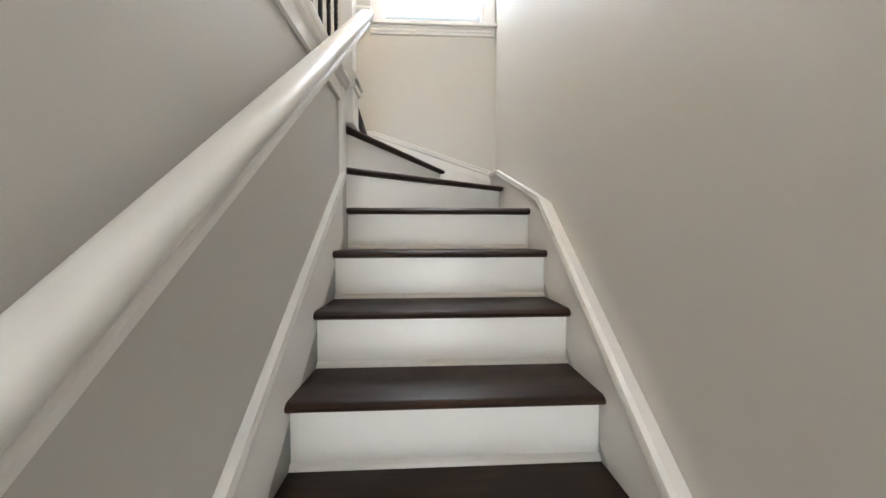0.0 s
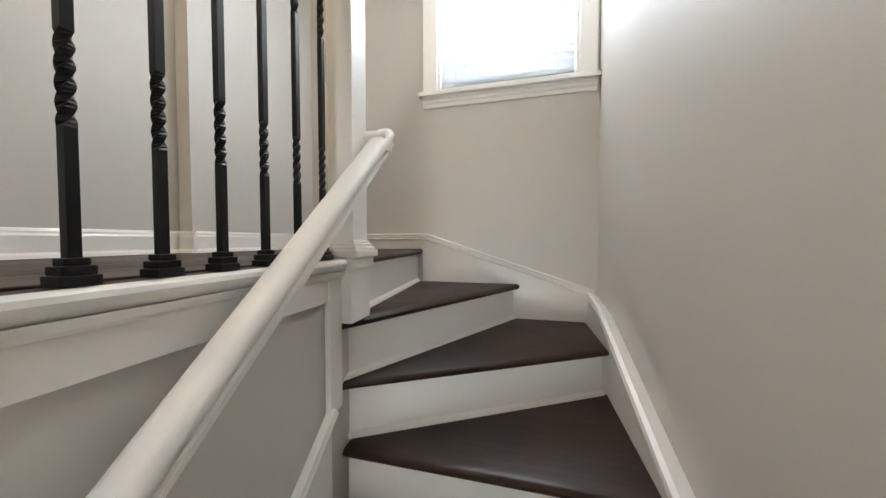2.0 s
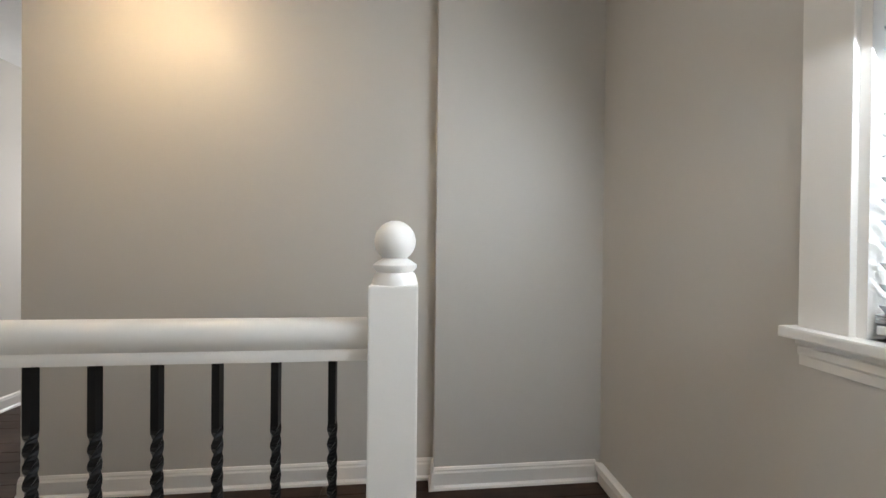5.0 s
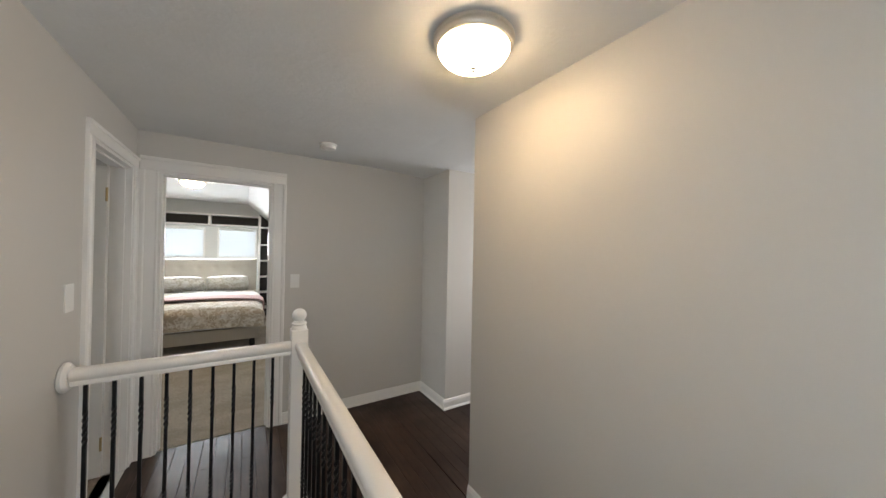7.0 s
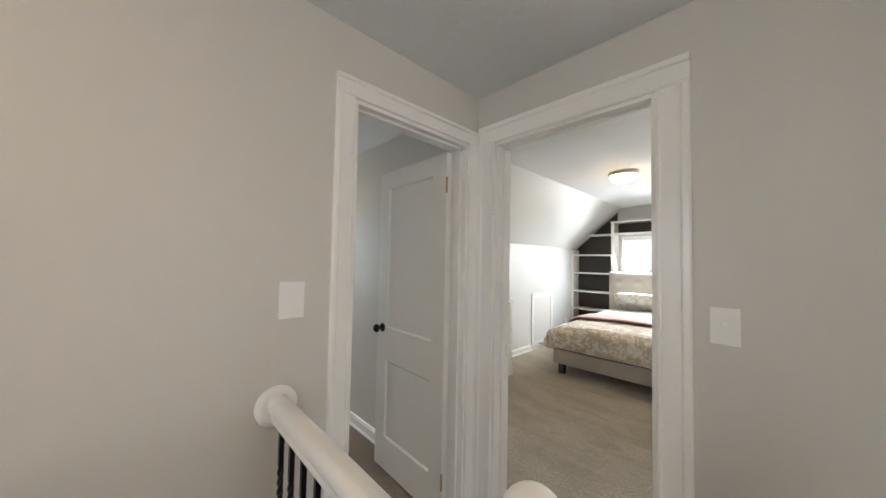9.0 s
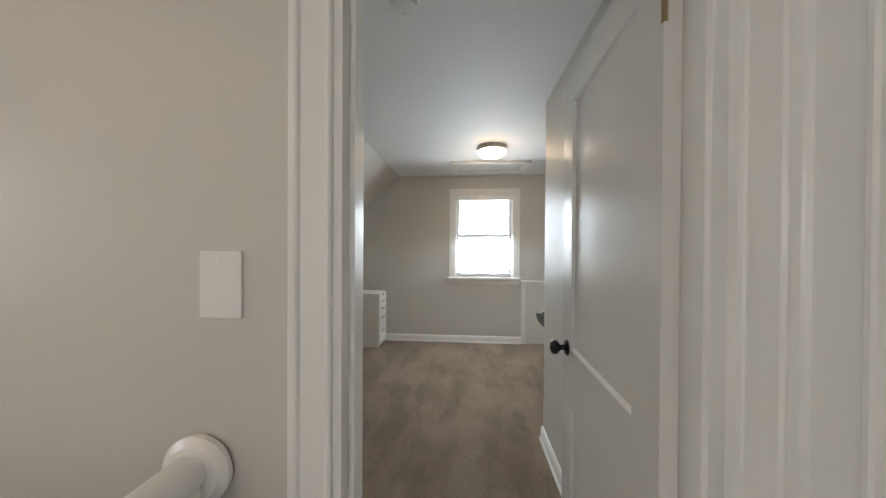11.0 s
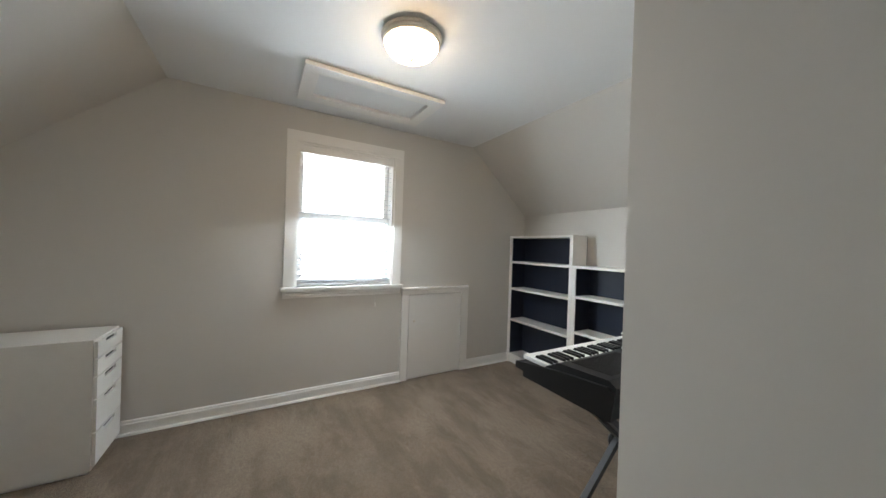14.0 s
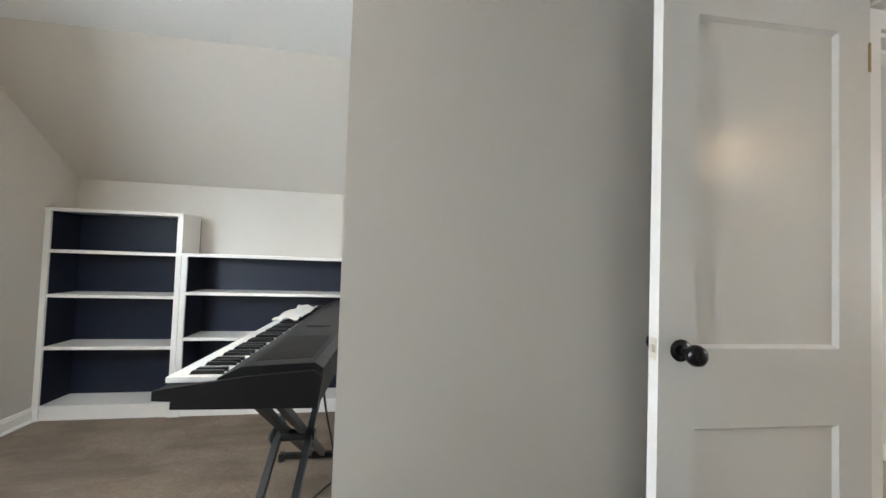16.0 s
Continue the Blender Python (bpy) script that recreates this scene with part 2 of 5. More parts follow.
def sweep_between(bm, profile, rings):
    """A closed profile placed at several frames (point, side, up), joined one to the next."""
    rows = [[bm.verts.new(Vector(p) + a * Vector(s) + b * Vector(u)) for a, b in profile] for p, s, u in rings]
    n = len(profile)
    faces = [bm.faces.new(rows[0]), bm.faces.new(rows[-1][::-1])]
    for r0, r1 in zip(rows, rows[1:]):
        for i in range(n):
            faces.append(bm.faces.new((r0[i], r1[i], r1[(i + 1) % n], r0[(i + 1) % n])))
    bmesh.ops.recalc_face_normals(bm, faces=faces)
    return bm


def turned(bm, profile, m=None, seg=24):
    """A lathe shape from (radius, height) pairs."""
    rows = []
    for r, h in profile:
        if r < 1e-5:
            rows.append([bm.verts.new((0, 0, h))])
        else:
            rows.append([bm.verts.new((r * math.cos(2 * math.pi * i / seg), r * math.sin(2 * math.pi * i / seg), h)) for i in range(seg)])
    faces = []
    for a, b in zip(rows, rows[1:]):
        for i in range(seg):
            j = (i + 1) % seg
            ring = [a[i % len(a)], a[j % len(a)], b[j % len(b)], b[i % len(b)]]
            ring = [v for k, v in enumerate(ring) if v not in ring[:k]]
            if len(ring) > 2:
                faces.append(bm.faces.new(ring))
    for r in (rows[0], rows[-1]):
        if len(r) > 1:
            faces.append(bm.faces.new(r))
    bmesh.ops.recalc_face_normals(bm, faces=faces)
    if m is not None:
        bmesh.ops.transform(bm, matrix=m, verts=[v for r in rows for v in r])
    return bm


def to_object(name, bm, material, smooth=0):
    data = bpy.data.meshes.new(name)
    if smooth:
        for f in bm.faces:
            f.smooth = True
        for e in bm.edges:
            if len(e.link_faces) == 2 and e.calc_face_angle(0) > radians(smooth):
                e.smooth = False
    bm.to_mesh(data)
    bm.free()
    data.materials.append(material)
    return new(name, data)


def part(name, bm, material, parent, label="", smooth=0):
    ob = to_object(name, bm, material, smooth)
    ob.parent = parent
    ob.matrix_parent_inverse = parent.matrix_world.inverted()
    if label:
        tagged(ob, label)
    return ob


def thing(name, place, label, category, group=""):
    ob = new(name)
    ob.empty_display_size = 0.1
    ob.location = place
    ob.matrix_world = Matrix.Translation(place)
    return tagged(ob, label, category, group)


def structure(name, bm, material, label="", category="", smooth=0):
    return tagged(to_object(name, bm, material, smooth), label, category, "", "structure")


def slab_wall(bm, axis, c0, c1, a0, a1, z0, z1, holes=()):
    """A wall across the given axis from c0 to c1, along the other from a0 to a1, with holes (a0, a1, z0, z1) cut clean through."""
    cuts_a = sorted({a0, a1, *(h[0] for h in holes), *(h[1] for h in holes)})
    cuts_z = sorted({z0, z1, *(h[2] for h in holes), *(h[3] for h in holes)})
    full = set()
    for i in range(len(cuts_a) - 1):
        for k in range(len(cuts_z) - 1):
            ma, mz = (cuts_a[i] + cuts_a[i + 1]) / 2, (cuts_z[k] + cuts_z[k + 1]) / 2
            if not any(h[0] < ma < h[1] and h[2] < mz < h[3] for h in holes):
                full.add((i, k))
    seen = {}

    def vert(c, a, z):
        key = (c, a, z)
        if key not in seen:
            seen[key] = bm.verts.new((c, a, z) if axis == "x" else (a, c, z))
        return seen[key]

    faces = []
    for i, k in full:
        A0, A1, Z0, Z1 = cuts_a[i], cuts_a[i + 1], cuts_z[k], cuts_z[k + 1]
        for c in (c0, c1):
            faces.append(bm.faces.new((vert(c, A0, Z0), vert(c, A1, Z0), vert(c, A1, Z1), vert(c, A0, Z1))))
        for di, dk, ends in ((-1, 0, ((A0, Z0), (A0, Z1))), (1, 0, ((A1, Z0), (A1, Z1))), (0, -1, ((A0, Z0), (A1, Z0))), (0, 1, ((A0, Z1), (A1, Z1)))):
            if (i + di, k + dk) not in full:
                (p, q), (r, s) = ends
                faces.append(bm.faces.new((vert(c0, p, q), vert(c1, p, q), vert(c1, r, s), vert(c0, r, s))))
    bmesh.ops.recalc_face_normals(bm, faces=faces)
    return bm


def wall(name, axis, c0, c1, a0, a1, z0, z1, holes=(), material=None, label="greige painted plaster wall"):
    return structure(name, slab_wall(bmesh.new(), axis, c0, c1, a0, a1, z0, z1, holes), material or WALL, label, "wall")


# ---- the shell ----
CH = 2.335                        # ceiling above the upper floor
CHH = 2.318                       # hall ceiling
CHB = 2.42                        # bedroom ceiling
WX = 0.92                         # wall between stairs and office, stair side
BY = 1.00                         # window wall of the stairs
LOW = -2.744                      # lower floor
OX0, OX1 = 1.03, 4.675            # office, west and window wall
OY0, OY1 = -0.785, -4.82          # office, its two knee walls
KNEE = 1.665
D2 = (-2.985, -2.313)              # office doorway along y
D1 = (0.075, 0.80)                # bedroom doorway along x
DOOR_H = 2.04
HALLX, STEPX = -0.91, -0.84
HY = -3.065                       # wall with the bedroom door
STUBY, STUBX = -3.070, 2.472        # wall behind the open door and its end
BX0, BX1 = -0.65, 2.47            # bedroom, its two knee walls
BY1 = -8.0                        # bedroom window wall
PK0, PK1 = -1.573, -4.05
WIN_A = (0.03, 0.82, 0.93, 2.00)
WIN_O = (-3.185, -2.375, 0.915, 2.07)
WIN_B = (0.06, 1.66, 1.27, 1.90)

wall("wall_stairs_east", "x", WX, OX0, HY - 0.12, BY + 0.14, LOW, CH, [(D2[0], D2[1], 0.0, DOOR_H)])
wall("wall_stairs_window", "y", BY, BY + 0.14, -1.2, WX, LOW, CH, [WIN_A])
wall("wall_hall_west", "x", HALLX - 0.12, HALLX, -1.58, 0.20, -0.1, CH)
wall("wall_hall_west_step", "x", -1.2, STEPX, 0.20, BY, -0.1, CH)
wall("wall_passage_north", "y", -1.58, -1.46, -3.0, HALLX - 0.12, -0.1, CH)
wall("wall_passage_south", "y", -2.69, -2.57, -3.0, -1.37, -0.1, CH)
# unseen end wall, its opening made up for the fill lamp
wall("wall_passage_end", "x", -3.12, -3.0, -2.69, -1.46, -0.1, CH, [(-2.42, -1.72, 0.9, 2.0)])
wall("wall_hall_corner", "x", -1.49, -1.37, HY, -2.69, -0.1, CH)
wall("wall_bedroom_door", "y", HY - 0.12, HY, -1.49, WX, -0.1, CHB, [(D1[0], D1[1], -0.1, DOOR_H)])
wall("wall_under_hall", "x", -0.14, -0.015, -4.5, 0.13, LOW, -0.12)
# unseen foot wall, with a doorway added where the fill lamp stands
wall("wall_stairs_foot", "y", -4.62, -4.5, -0.14, OX0, LOW, -0.14, [(0.05, 0.85, LOW, LOW + 2.03)])
wall("wall_lower_east", "x", WX, OX0, -4.5, HY - 0.12, LOW, -0.1)
wall("wall_office_window", "x", OX1, OX1 + 0.16, OY1 - 0.1, OY0 + 0.1, -0.1, CH, [WIN_O])
wall("wall_office_knee_north", "y", OY0, OY0 + 0.1, OX0 - 0.115, OX1, -0.1, CH, [(1.015, 1.712, -0.1, DOOR_H)])
wall("wall_office_knee_south", "y", OY1 - 0.1, OY1, STUBX, OX1, -0.1, KNEE + 0.05)
wall("wall_office_stub", "y", STUBY - 0.1, STUBY, OX0 - 0.115, STUBX, -0.1, CHB)
wall("wall_office_return", "x", BX1 - 0.110, STUBX, BY1, STUBY - 0.1, -0.1, CH)
wall("wall_bedroom_west", "x", BX0 - 0.1, BX0, BY1, HY - 0.12, -0.1, KNEE + 0.05, (), BEDWALL, "pale grey painted knee wall")
wall("wall_bedroom_east", "x", BX1 - 0.02, BX1, BY1, STUBY - 0.1, -0.1, KNEE + 0.02, (), BEDWALL, "pale grey painted knee wall")
wall("wall_bedroom_window", "y", BY1 - 0.16, BY1, BX0 - 0.1, STUBX, -0.1, CHB, [(WIN_B[0], 0.76, WIN_B[2], WIN_B[3]), (0.96, WIN_B[1], WIN_B[2], WIN_B[3])], BEDWALL, "pale grey painted wall")
wall("wall_closet_back", "y", 0.3, 0.36, OX0, 1.9, -0.1, CH)

bm = solid(bmesh.new(), [(HALLX - 0.02, HY, CHH), (WX, HY, CHH), (WX, BY, CHH), (-1.2, BY, CHH), (-1.2, -1.46, CHH), (HALLX - 0.02, -1.46, CHH)], (0, 0, 0.08))
solid(bm, [(HALLX - 0.02, HY, CHH), (HALLX - 0.02, -1.46, CHH), (-1.37, -1.46, CHH - 0.03), (-1.37, HY, CHH - 0.03)], (0, 0, 0.08))
solid(bm, [(-1.37, HY, CHH - 0.03), (-1.37, -1.46, CHH - 0.03), (-3.0, -1.46, CHH - 0.03), (-3.0, HY, CHH - 0.03)], (0, 0, 0.08))
structure("ceiling", bm, CEIL, "white lightly textured plaster ceiling", "ceiling")


def sloped(name, ring, depth, material, label):
    return structure(name, solid(bmesh.new(), ring, depth), material, label, "ceiling")


HIPX = 1.555
sloped("ceiling_office", [(OX0 - 0.115, OY0, CH), (HIPX, OY0, CH), (HIPX, PK0, CH), (OX1, PK0, CH), (OX1, PK1, CH), (STUBX, PK1, CH), (STUBX, STUBY - 0.02, CH), (OX0 - 0.115, STUBY - 0.02, CH)], (0, 0, 0.08), SMOOTHCEIL, "flat white plaster ceiling")
sloped("ceiling_slope_north", [(2.32, OY0, KNEE), (OX1, OY0, KNEE), (OX1, PK0, CH), (HIPX, PK0, CH)], (0, 0.06, 0.06), WALL, "sloping greige ceiling over the knee wall")
sloped("ceiling_slope_hip", [(2.32, OY0, KNEE), (HIPX, PK0, CH), (HIPX, OY0, CH)], (0.06, 0, 0.06), WALL, "sloping greige hip beside the closet")
sloped("ceiling_slope_south", [(STUBX, OY1, KNEE), (OX1, OY1, KNEE), (OX1, PK1, CH), (STUBX, PK1, CH)], (0, -0.06, 0.06), WALL, "sloping greige ceiling over the shelves")
BP0, BP1 = 0.24, 1.63
sloped("ceiling_bedroom", [(BP0, HY - 0.12, CHB), (BP1, HY - 0.12, CHB), (BP1, BY1, CHB), (BP0, BY1, CHB)], (0, 0, 0.08), CEIL, "flat white textured ceiling")
sloped("ceiling_bedroom_east", [(BP1, HY - 0.12, CHB), (BX1, HY - 0.12, KNEE), (BX1, BY1, KNEE), (BP1, BY1, CHB)], (0.05, 0, 0.05), BEDWALL, "sloping pale grey ceiling")
sloped("ceiling_bedroom_west", [(BP0, HY - 0.12, CHB), (BX0, HY - 0.12, KNEE), (BX0, BY1, KNEE), (BP0, BY1, CHB)], (-0.05, 0, 0.05), BEDWALL, "sloping pale grey ceiling")
structure("ceiling_lower", box(bmesh.new(), -0.14, WX, -4.5, -2.16, -0.16, -0.145), CEIL, "plaster ceiling over the stair foot", "ceiling")

structure("floor_office", box(bmesh.new(), WX - 0.065, OX1, OY1, OY0 + 0.05, -0.1, 0.0), CARPET, "grey-beige cut pile carpet with brushed patches", "carpet")
structure("floor_closet", box(bmesh.new(), OX0, 1.9, OY0 + 0.05, 0.3, -0.1, 0.0), CARPET, "grey-beige carpet in the closet", "carpet")
structure("floor_bedroom", box(bmesh.new(), BX0, BX1, BY1, HY - 0.05, -0.1, 0.004), PALECARPET, "pale grey-beige cut pile carpet with brushed patches", "carpet")
structure("floor_lower", box(bmesh.new(), -0.14, WX, -4.5, BY, LOW - 0.1, LOW), FLOORWOOD, "dark wooden floor", "floor")
structure("ground", box(bmesh.new(), -60, 70, -80, 60, -6.2, -6.0), plain("far_ground", (0.2, 0.21, 0.18), 0.9), "pale ground far below", "ground")

# ---- stairs ----
RISE, RUN = 0.196, 0.2175
TX1 = 0.872
stairs = thing("staircase", (0.42, -1.0, LOW), "winder staircase with dark stained treads and white risers", "staircase")


def tread_edges(k):
    """The nosing line of the k-th step down, left and right end."""
    if k == 0:
        return (0.015, 0.12), (-0.056, BY - 0.025)
    if k == 1:
        return (-0.013, -0.004), (0.514, BY - 0.025)
    if k == 2:
        return (0.0, 0.033), (TX1, 0.548)
    y = -RUN * (k - 3)
    return (0.0, y), (TX1, y)


def tread_ring(k):
    a, b = tread_edges(k)
    if k == 0:
        return [a, b, (-0.1675, b[1]), (-0.1675, a[1])]
    c, d = tread_edges(k - 1)
    ring = [a, b]
    if k == 2:
        ring += [(TX1, BY - 0.025)]
    return ring + [d, c]


def step(k):
    z = -RISE * k
    ring = tread_ring(k)
    a, b = Vector((*ring[0], 0)), Vector((*ring[1], 0))
    along = (b - a).normalized()
    out = along.cross(Vector((0, 0, 1)))
    rows = [Vector((*p, z - 0.03)) for p in ring]
    for i in range(2, len(rows)):
        rows[i] -= out * (0.03 if k else 0.0)
    bm = bmesh.new()
    n = len(rows)
    levels = []
    for dz, push in ((0, 0.012), (0.005, 0.021), (0.011, 0.026), (0.018, 0.027), (0.024, 0.022), (0.03, 0.011)):
        lv = [p.copy() for p in rows]
        for i in (0, 1):
            lv[i] += out * (push - 0.027)
        for p in lv:
            p.z += dz
        levels.append([bm.verts.new(p) for p in lv])
    faces = [bm.faces.new(levels[0]), bm.faces.new(levels[-1][::-1])]
    for l0, l1 in zip(levels, levels[1:]):
        for i in range(n):
            faces.append(bm.faces.new((l0[i], l1[i], l1[(i + 1) % n], l0[(i + 1) % n])))
    bmesh.ops.recalc_face_normals(bm, faces=faces)
    part("tread", bm, TREAD, stairs, "dark stained wooden tread", 40)
    p, q = a - out * 0.035, b - out * 0.035
    bm = solid(bmesh.new(), [(p.x, p.y, z - RISE), (q.x, q.y, z - RISE), (q.x, q.y, z - 0.03), (p.x, p.y, z - 0.03)], -out * 0.02)
    part("riser", bm, TRIM, stairs, "white painted riser")
    bm = sweep(bmesh.new(), [(0, 0), (0.016, 0), (0.012, 0.010), (0, 0.018)], (p.x, p.y, z - RISE), (q.x, q.y, z - RISE), out, (0, 0, 1))
    part("shoe_moulding", bm, TRIM, stairs)


for k in range(0, 14):
    step(k)


def skirt(points, x0, x1, drop, name, cap_side, axis, fall=0.0):
    """A stringer board below a line of (run, z) points, with a ridged cap along its top edge."""
    bm = bmesh.new()

    def at(run, z, c):
        return (c, run, z) if axis == "x" else (run, c, z)

    for (r0, z0), (r1, z1) in zip(points, points[1:]):
        solid(bm, [at(r0, z0 - drop, x0), at(r1, z1 - drop, x0), at(r1, z1, x0), at(r0, z0, x0)], at(0, 0, x1 - x0))
    for v in bm.verts:
        if abs((v.co.x if axis == "x" else v.co.y) - x0) < 1e-4 and fall:
            tops = [z for r, z in points if abs(r - (v.co.y if axis == "x" else v.co.x)) < 1e-4 and abs(z - v.co.z) < 1e-4]
            v.co.z -= fall if tops else 0.0
    part(name, bm, TRIM, stairs, "white painted skirt board with moulded cap")
    profile = [(0, -0.052), (0.010, -0.050), (0.013, -0.040), (0.010, -0.034), (0.014, -0.026), (0.011, -0.018), (0.016, -0.010), (0.014, 0.0), (0.0, 0.004)]
    bm = bmesh.new()
    profile = [(a, 0.70 * b) for a, b in profile]
    s = Vector(at(0, 0, cap_side))
    rings = []
    for i, (r, z) in enumerate(points):
        near = [points[i]] + ([points[i + 1]] if i + 1 < len(points) else []) + ([points[i - 1]] if i else [])
        lo, hi = min(near), max(near)
        d = Vector((hi[0] - lo[0], hi[1] - lo[1])).normalized()
        rings.append((at(r, z, x0 if cap_side * (x1 - x0) < 0 else x1), s, at(-d.y, d.x, 0)))
    sweep_between(bm, profile, rings)
    part("cap_moulding", bm, TRIM, stairs)


slope = RISE / RUN
skirt([(-2.6, -0.388 - 2.6 * slope), (-0.05, -0.388 - 0.05 * slope)], -0.012, -0.002, 0.30, "skirt_board", 1, "x")
skirt([(-2.6, -0.548 - 2.47 * 0.915), (-0.13, -0.548), (0.70, -0.255), (BY - 0.02, -0.222)], WX - 0.002, TX1 + 0.001, 0.33, "skirt_board", -1, "x", 0.026)
skirt([(-0.82, 0.09), (-0.03, 0.09), (0.90, -0.215)], BY - 0.002, BY - 0.024, 0.09, "skirt_board", -1, "y")
bm = solid(bmesh.new(), [(-0.06, BY - 0.019, 0.0), (-0.03, BY - 0.019, 0.03), (0.90, BY - 0.019, -0.28), (0.90, BY - 0.019, -0.60), (0.50, BY - 0.019, -0.60), (-0.06, BY - 0.019, -0.40)], (0, 0.015, 0))
part("skirt_board", bm, TRIM, stairs)

# the landing's edge over the stairwell
bm = box(bmesh.new(), -0.014, 0.0, -2.02, 0.0, -0.122, -0.030)
box(bm, -0.014, 0.004, -0.06, 0.0, -0.45, -0.03, 0.003)
part("fascia", bm, TRIM, stairs, "white painted fascia under the landing edge")
EDGE = -0.004
edge = [(0.0, -0.034), (0.010, -0.034), (0.022, -0.024), (0.028, -0.012), (0.026, -0.004), (0.018, 0.0), (-0.004, 0.0), (-0.004, -0.012), (0.0, -0.012)]
part("landing_nosing", sweep(bmesh.new(), edge, (0, -2.0, EDGE), (0, 0.0, EDGE), (1, 0, 0), (0, 0, 1)), TRIM, stairs, "white rounded nosing that carries the balusters", 40)
part("landing_nosing", sweep(bmesh.new(), edge, (0.02, -2.065, 0), (WX, -2.065, 0), (0, 1, 0), (0, 0, 1)), TRIM, stairs, "white rounded nosing that carries the balusters", 40)
part("edge_board", box(bmesh.new(), -0.0505, -0.0045, -2.0, 0.0, -0.029, EDGE, 0.002), FLOORWOOD, stairs, "dark stained board under the balusters")
part("fascia", box(bmesh.new(), 0.0, WX, -2.079, -2.065, -0.30, -0.03), TRIM, stairs)
cove = [(0, 0), (0.018, 0), (0.012, -0.014), (0, -0.022)]
part("cove_moulding", sweep(bmesh.new(), cove, (0.0, -2.02, EDGE - 0.034), (0.0, 0.0, EDGE - 0.034), (1, 0, 0), (0, 0, 1)), TRIM, stairs)

# ---- balustrade ----
NX, NY1, NY2 = -0.012, 0.066, -2.065
rail = thing("balustrade", (NX, -1.0, 0.0), "white wooden balustrade with twisted black iron balusters", "balustrade")
RAILP = [(-0.022, -0.078), (0.022, -0.078), (0.024, -0.062), (0.020, -0.056), (0.031, -0.044), (0.035, -0.030), (0.034, -0.016), (0.027, -0.005), (0.012, 0.0), (-0.012, 0.0), (-0.027, -0.005), (-0.034, -0.016), (-0.035, -0.030), (-0.031, -0.044), (-0.020, -0.056), (-0.024, -0.062)]
RAILP = [(0.88 * a, 0.95 * b) for a, b in RAILP]
RZ = 0.967
part("top_rail", sweep(bmesh.new(), RAILP, (NX - 0.005, NY2 + 0.042, RZ), (NX - 0.005, NY1 - 0.045, RZ), (1, 0, 0), (0, 0, 1)), TRIM, rail, "white moulded rail", 40)
part("top_rail", sweep(bmesh.new(), RAILP, (NX + 0.042, NY2, RZ), (WX - 0.028, NY2, RZ), (0, 1, 0), (0, 0, 1)), TRIM, rail, "white moulded rail", 40)
bm = turned(bmesh.new(), [(0.0, 0.0), (0.058, 0.0), (0.064, 0.006), (0.064, 0.016), (0.056, 0.022), (0.05, 0.028), (0.0, 0.028)], pose(WX, NY2, RZ - 0.036, 0, -90, 0), 32)
part("rosette", bm, TRIM, rail, "round white rosette on the wall", 40)


def newel(x, y, low):
    w, top = 0.044, 1.034
    bm = box(bmesh.new(), x - w, x + w, y - w, y + w, low, top, 0.004)
    post = part("newel_post", bm, TRIM, rail, "square white newel post")
    profile = [(0.043, -0.006), (0.042, 0.008), (0.038, 0.018), (0.034, 0.022), (0.041, 0.030), (0.041, 0.036), (0.033, 0.042), (0.023, 0.048)]
    bm = turned(bmesh.new(), profile, pose(x, y, top), 28)
    ball = [(0.023, 0.048)] + [(0.039 * math.cos(a), 0.080 + 0.039 * math.sin(a)) for a in [radians(d) for d in range(-54, 91, 12)]] + [(0.0, 0.119)]
    turned(bm, ball, pose(x, y, top), 28)
    part("ball_finial", bm, TRIM, post, "turned white ball", 50)
    return post


def newel_base(x, y, post):
    bm = bmesh.new()
    for w, z0, z1 in ((0.070, 0.001, 0.024), (0.062, 0.024, 0.036), (0.055, 0.036, 0.046), (0.049, 0.046, 0.054)):
        box(bm, x - w, x + w, y - w, y + w, z0, z1, 0.004)
    part("plinth", bm, TRIM, post, "stepped white plinth")


n1 = newel(NX, NY1, 0.01)
newel_base(NX, NY1, n1)
n2 = newel(NX, NY2, 0.0)
newel_base(NX, NY2, n2)
# boxed newel drop below the landing
bm = box(bmesh.new(), -0.05, 0.036, 0.0, 0.118, -RISE - 0.002, -0.03, 0.003)
box(bm, -0.05, 0.046, -0.005, 0.128, -0.034, -0.001, 0.004)
part("newel_drop", bm, TRIM, stairs, "white boxed drop under the newel")


def baluster(bm, h):
    w = 0.0068
    levels = [0.0]
    spans = ((0.20, 0.32), (0.62, 0.77))
    for lo, hi in spans:
        levels += [lo + (hi - lo) * i / 20 for i in range(21)]
    levels.append(h)
    rows = []
    for z in levels:
        turn = 0.0
        for lo, hi in spans:
            turn += min(max((z - lo) / (hi - lo), 0), 1) * 2 * math.pi * 1.25
        rows.append([bm.verts.new((math.sqrt(2) * w * math.cos(turn + math.pi / 4 + i * math.pi / 2), math.sqrt(2) * w * math.sin(turn + math.pi / 4 + i * math.pi / 2), z)) for i in range(4)])
    for r0, r1 in zip(rows, rows[1:]):
        for i in range(4):
            bm.faces.new((r0[i], r0[(i + 1) % 4], r1[(i + 1) % 4], r1[i]))
    bm.faces.new(rows[0][::-1])
    bm.faces.new(rows[-1])
    return bm


def bars(mesh_name, h):
    mesh = bpy.data.meshes.new(mesh_name)
    bm = baluster(bmesh.new(), h)
    bm.to_mesh(mesh)
    bm.free()
    mesh.materials.append(IRON)
    return mesh


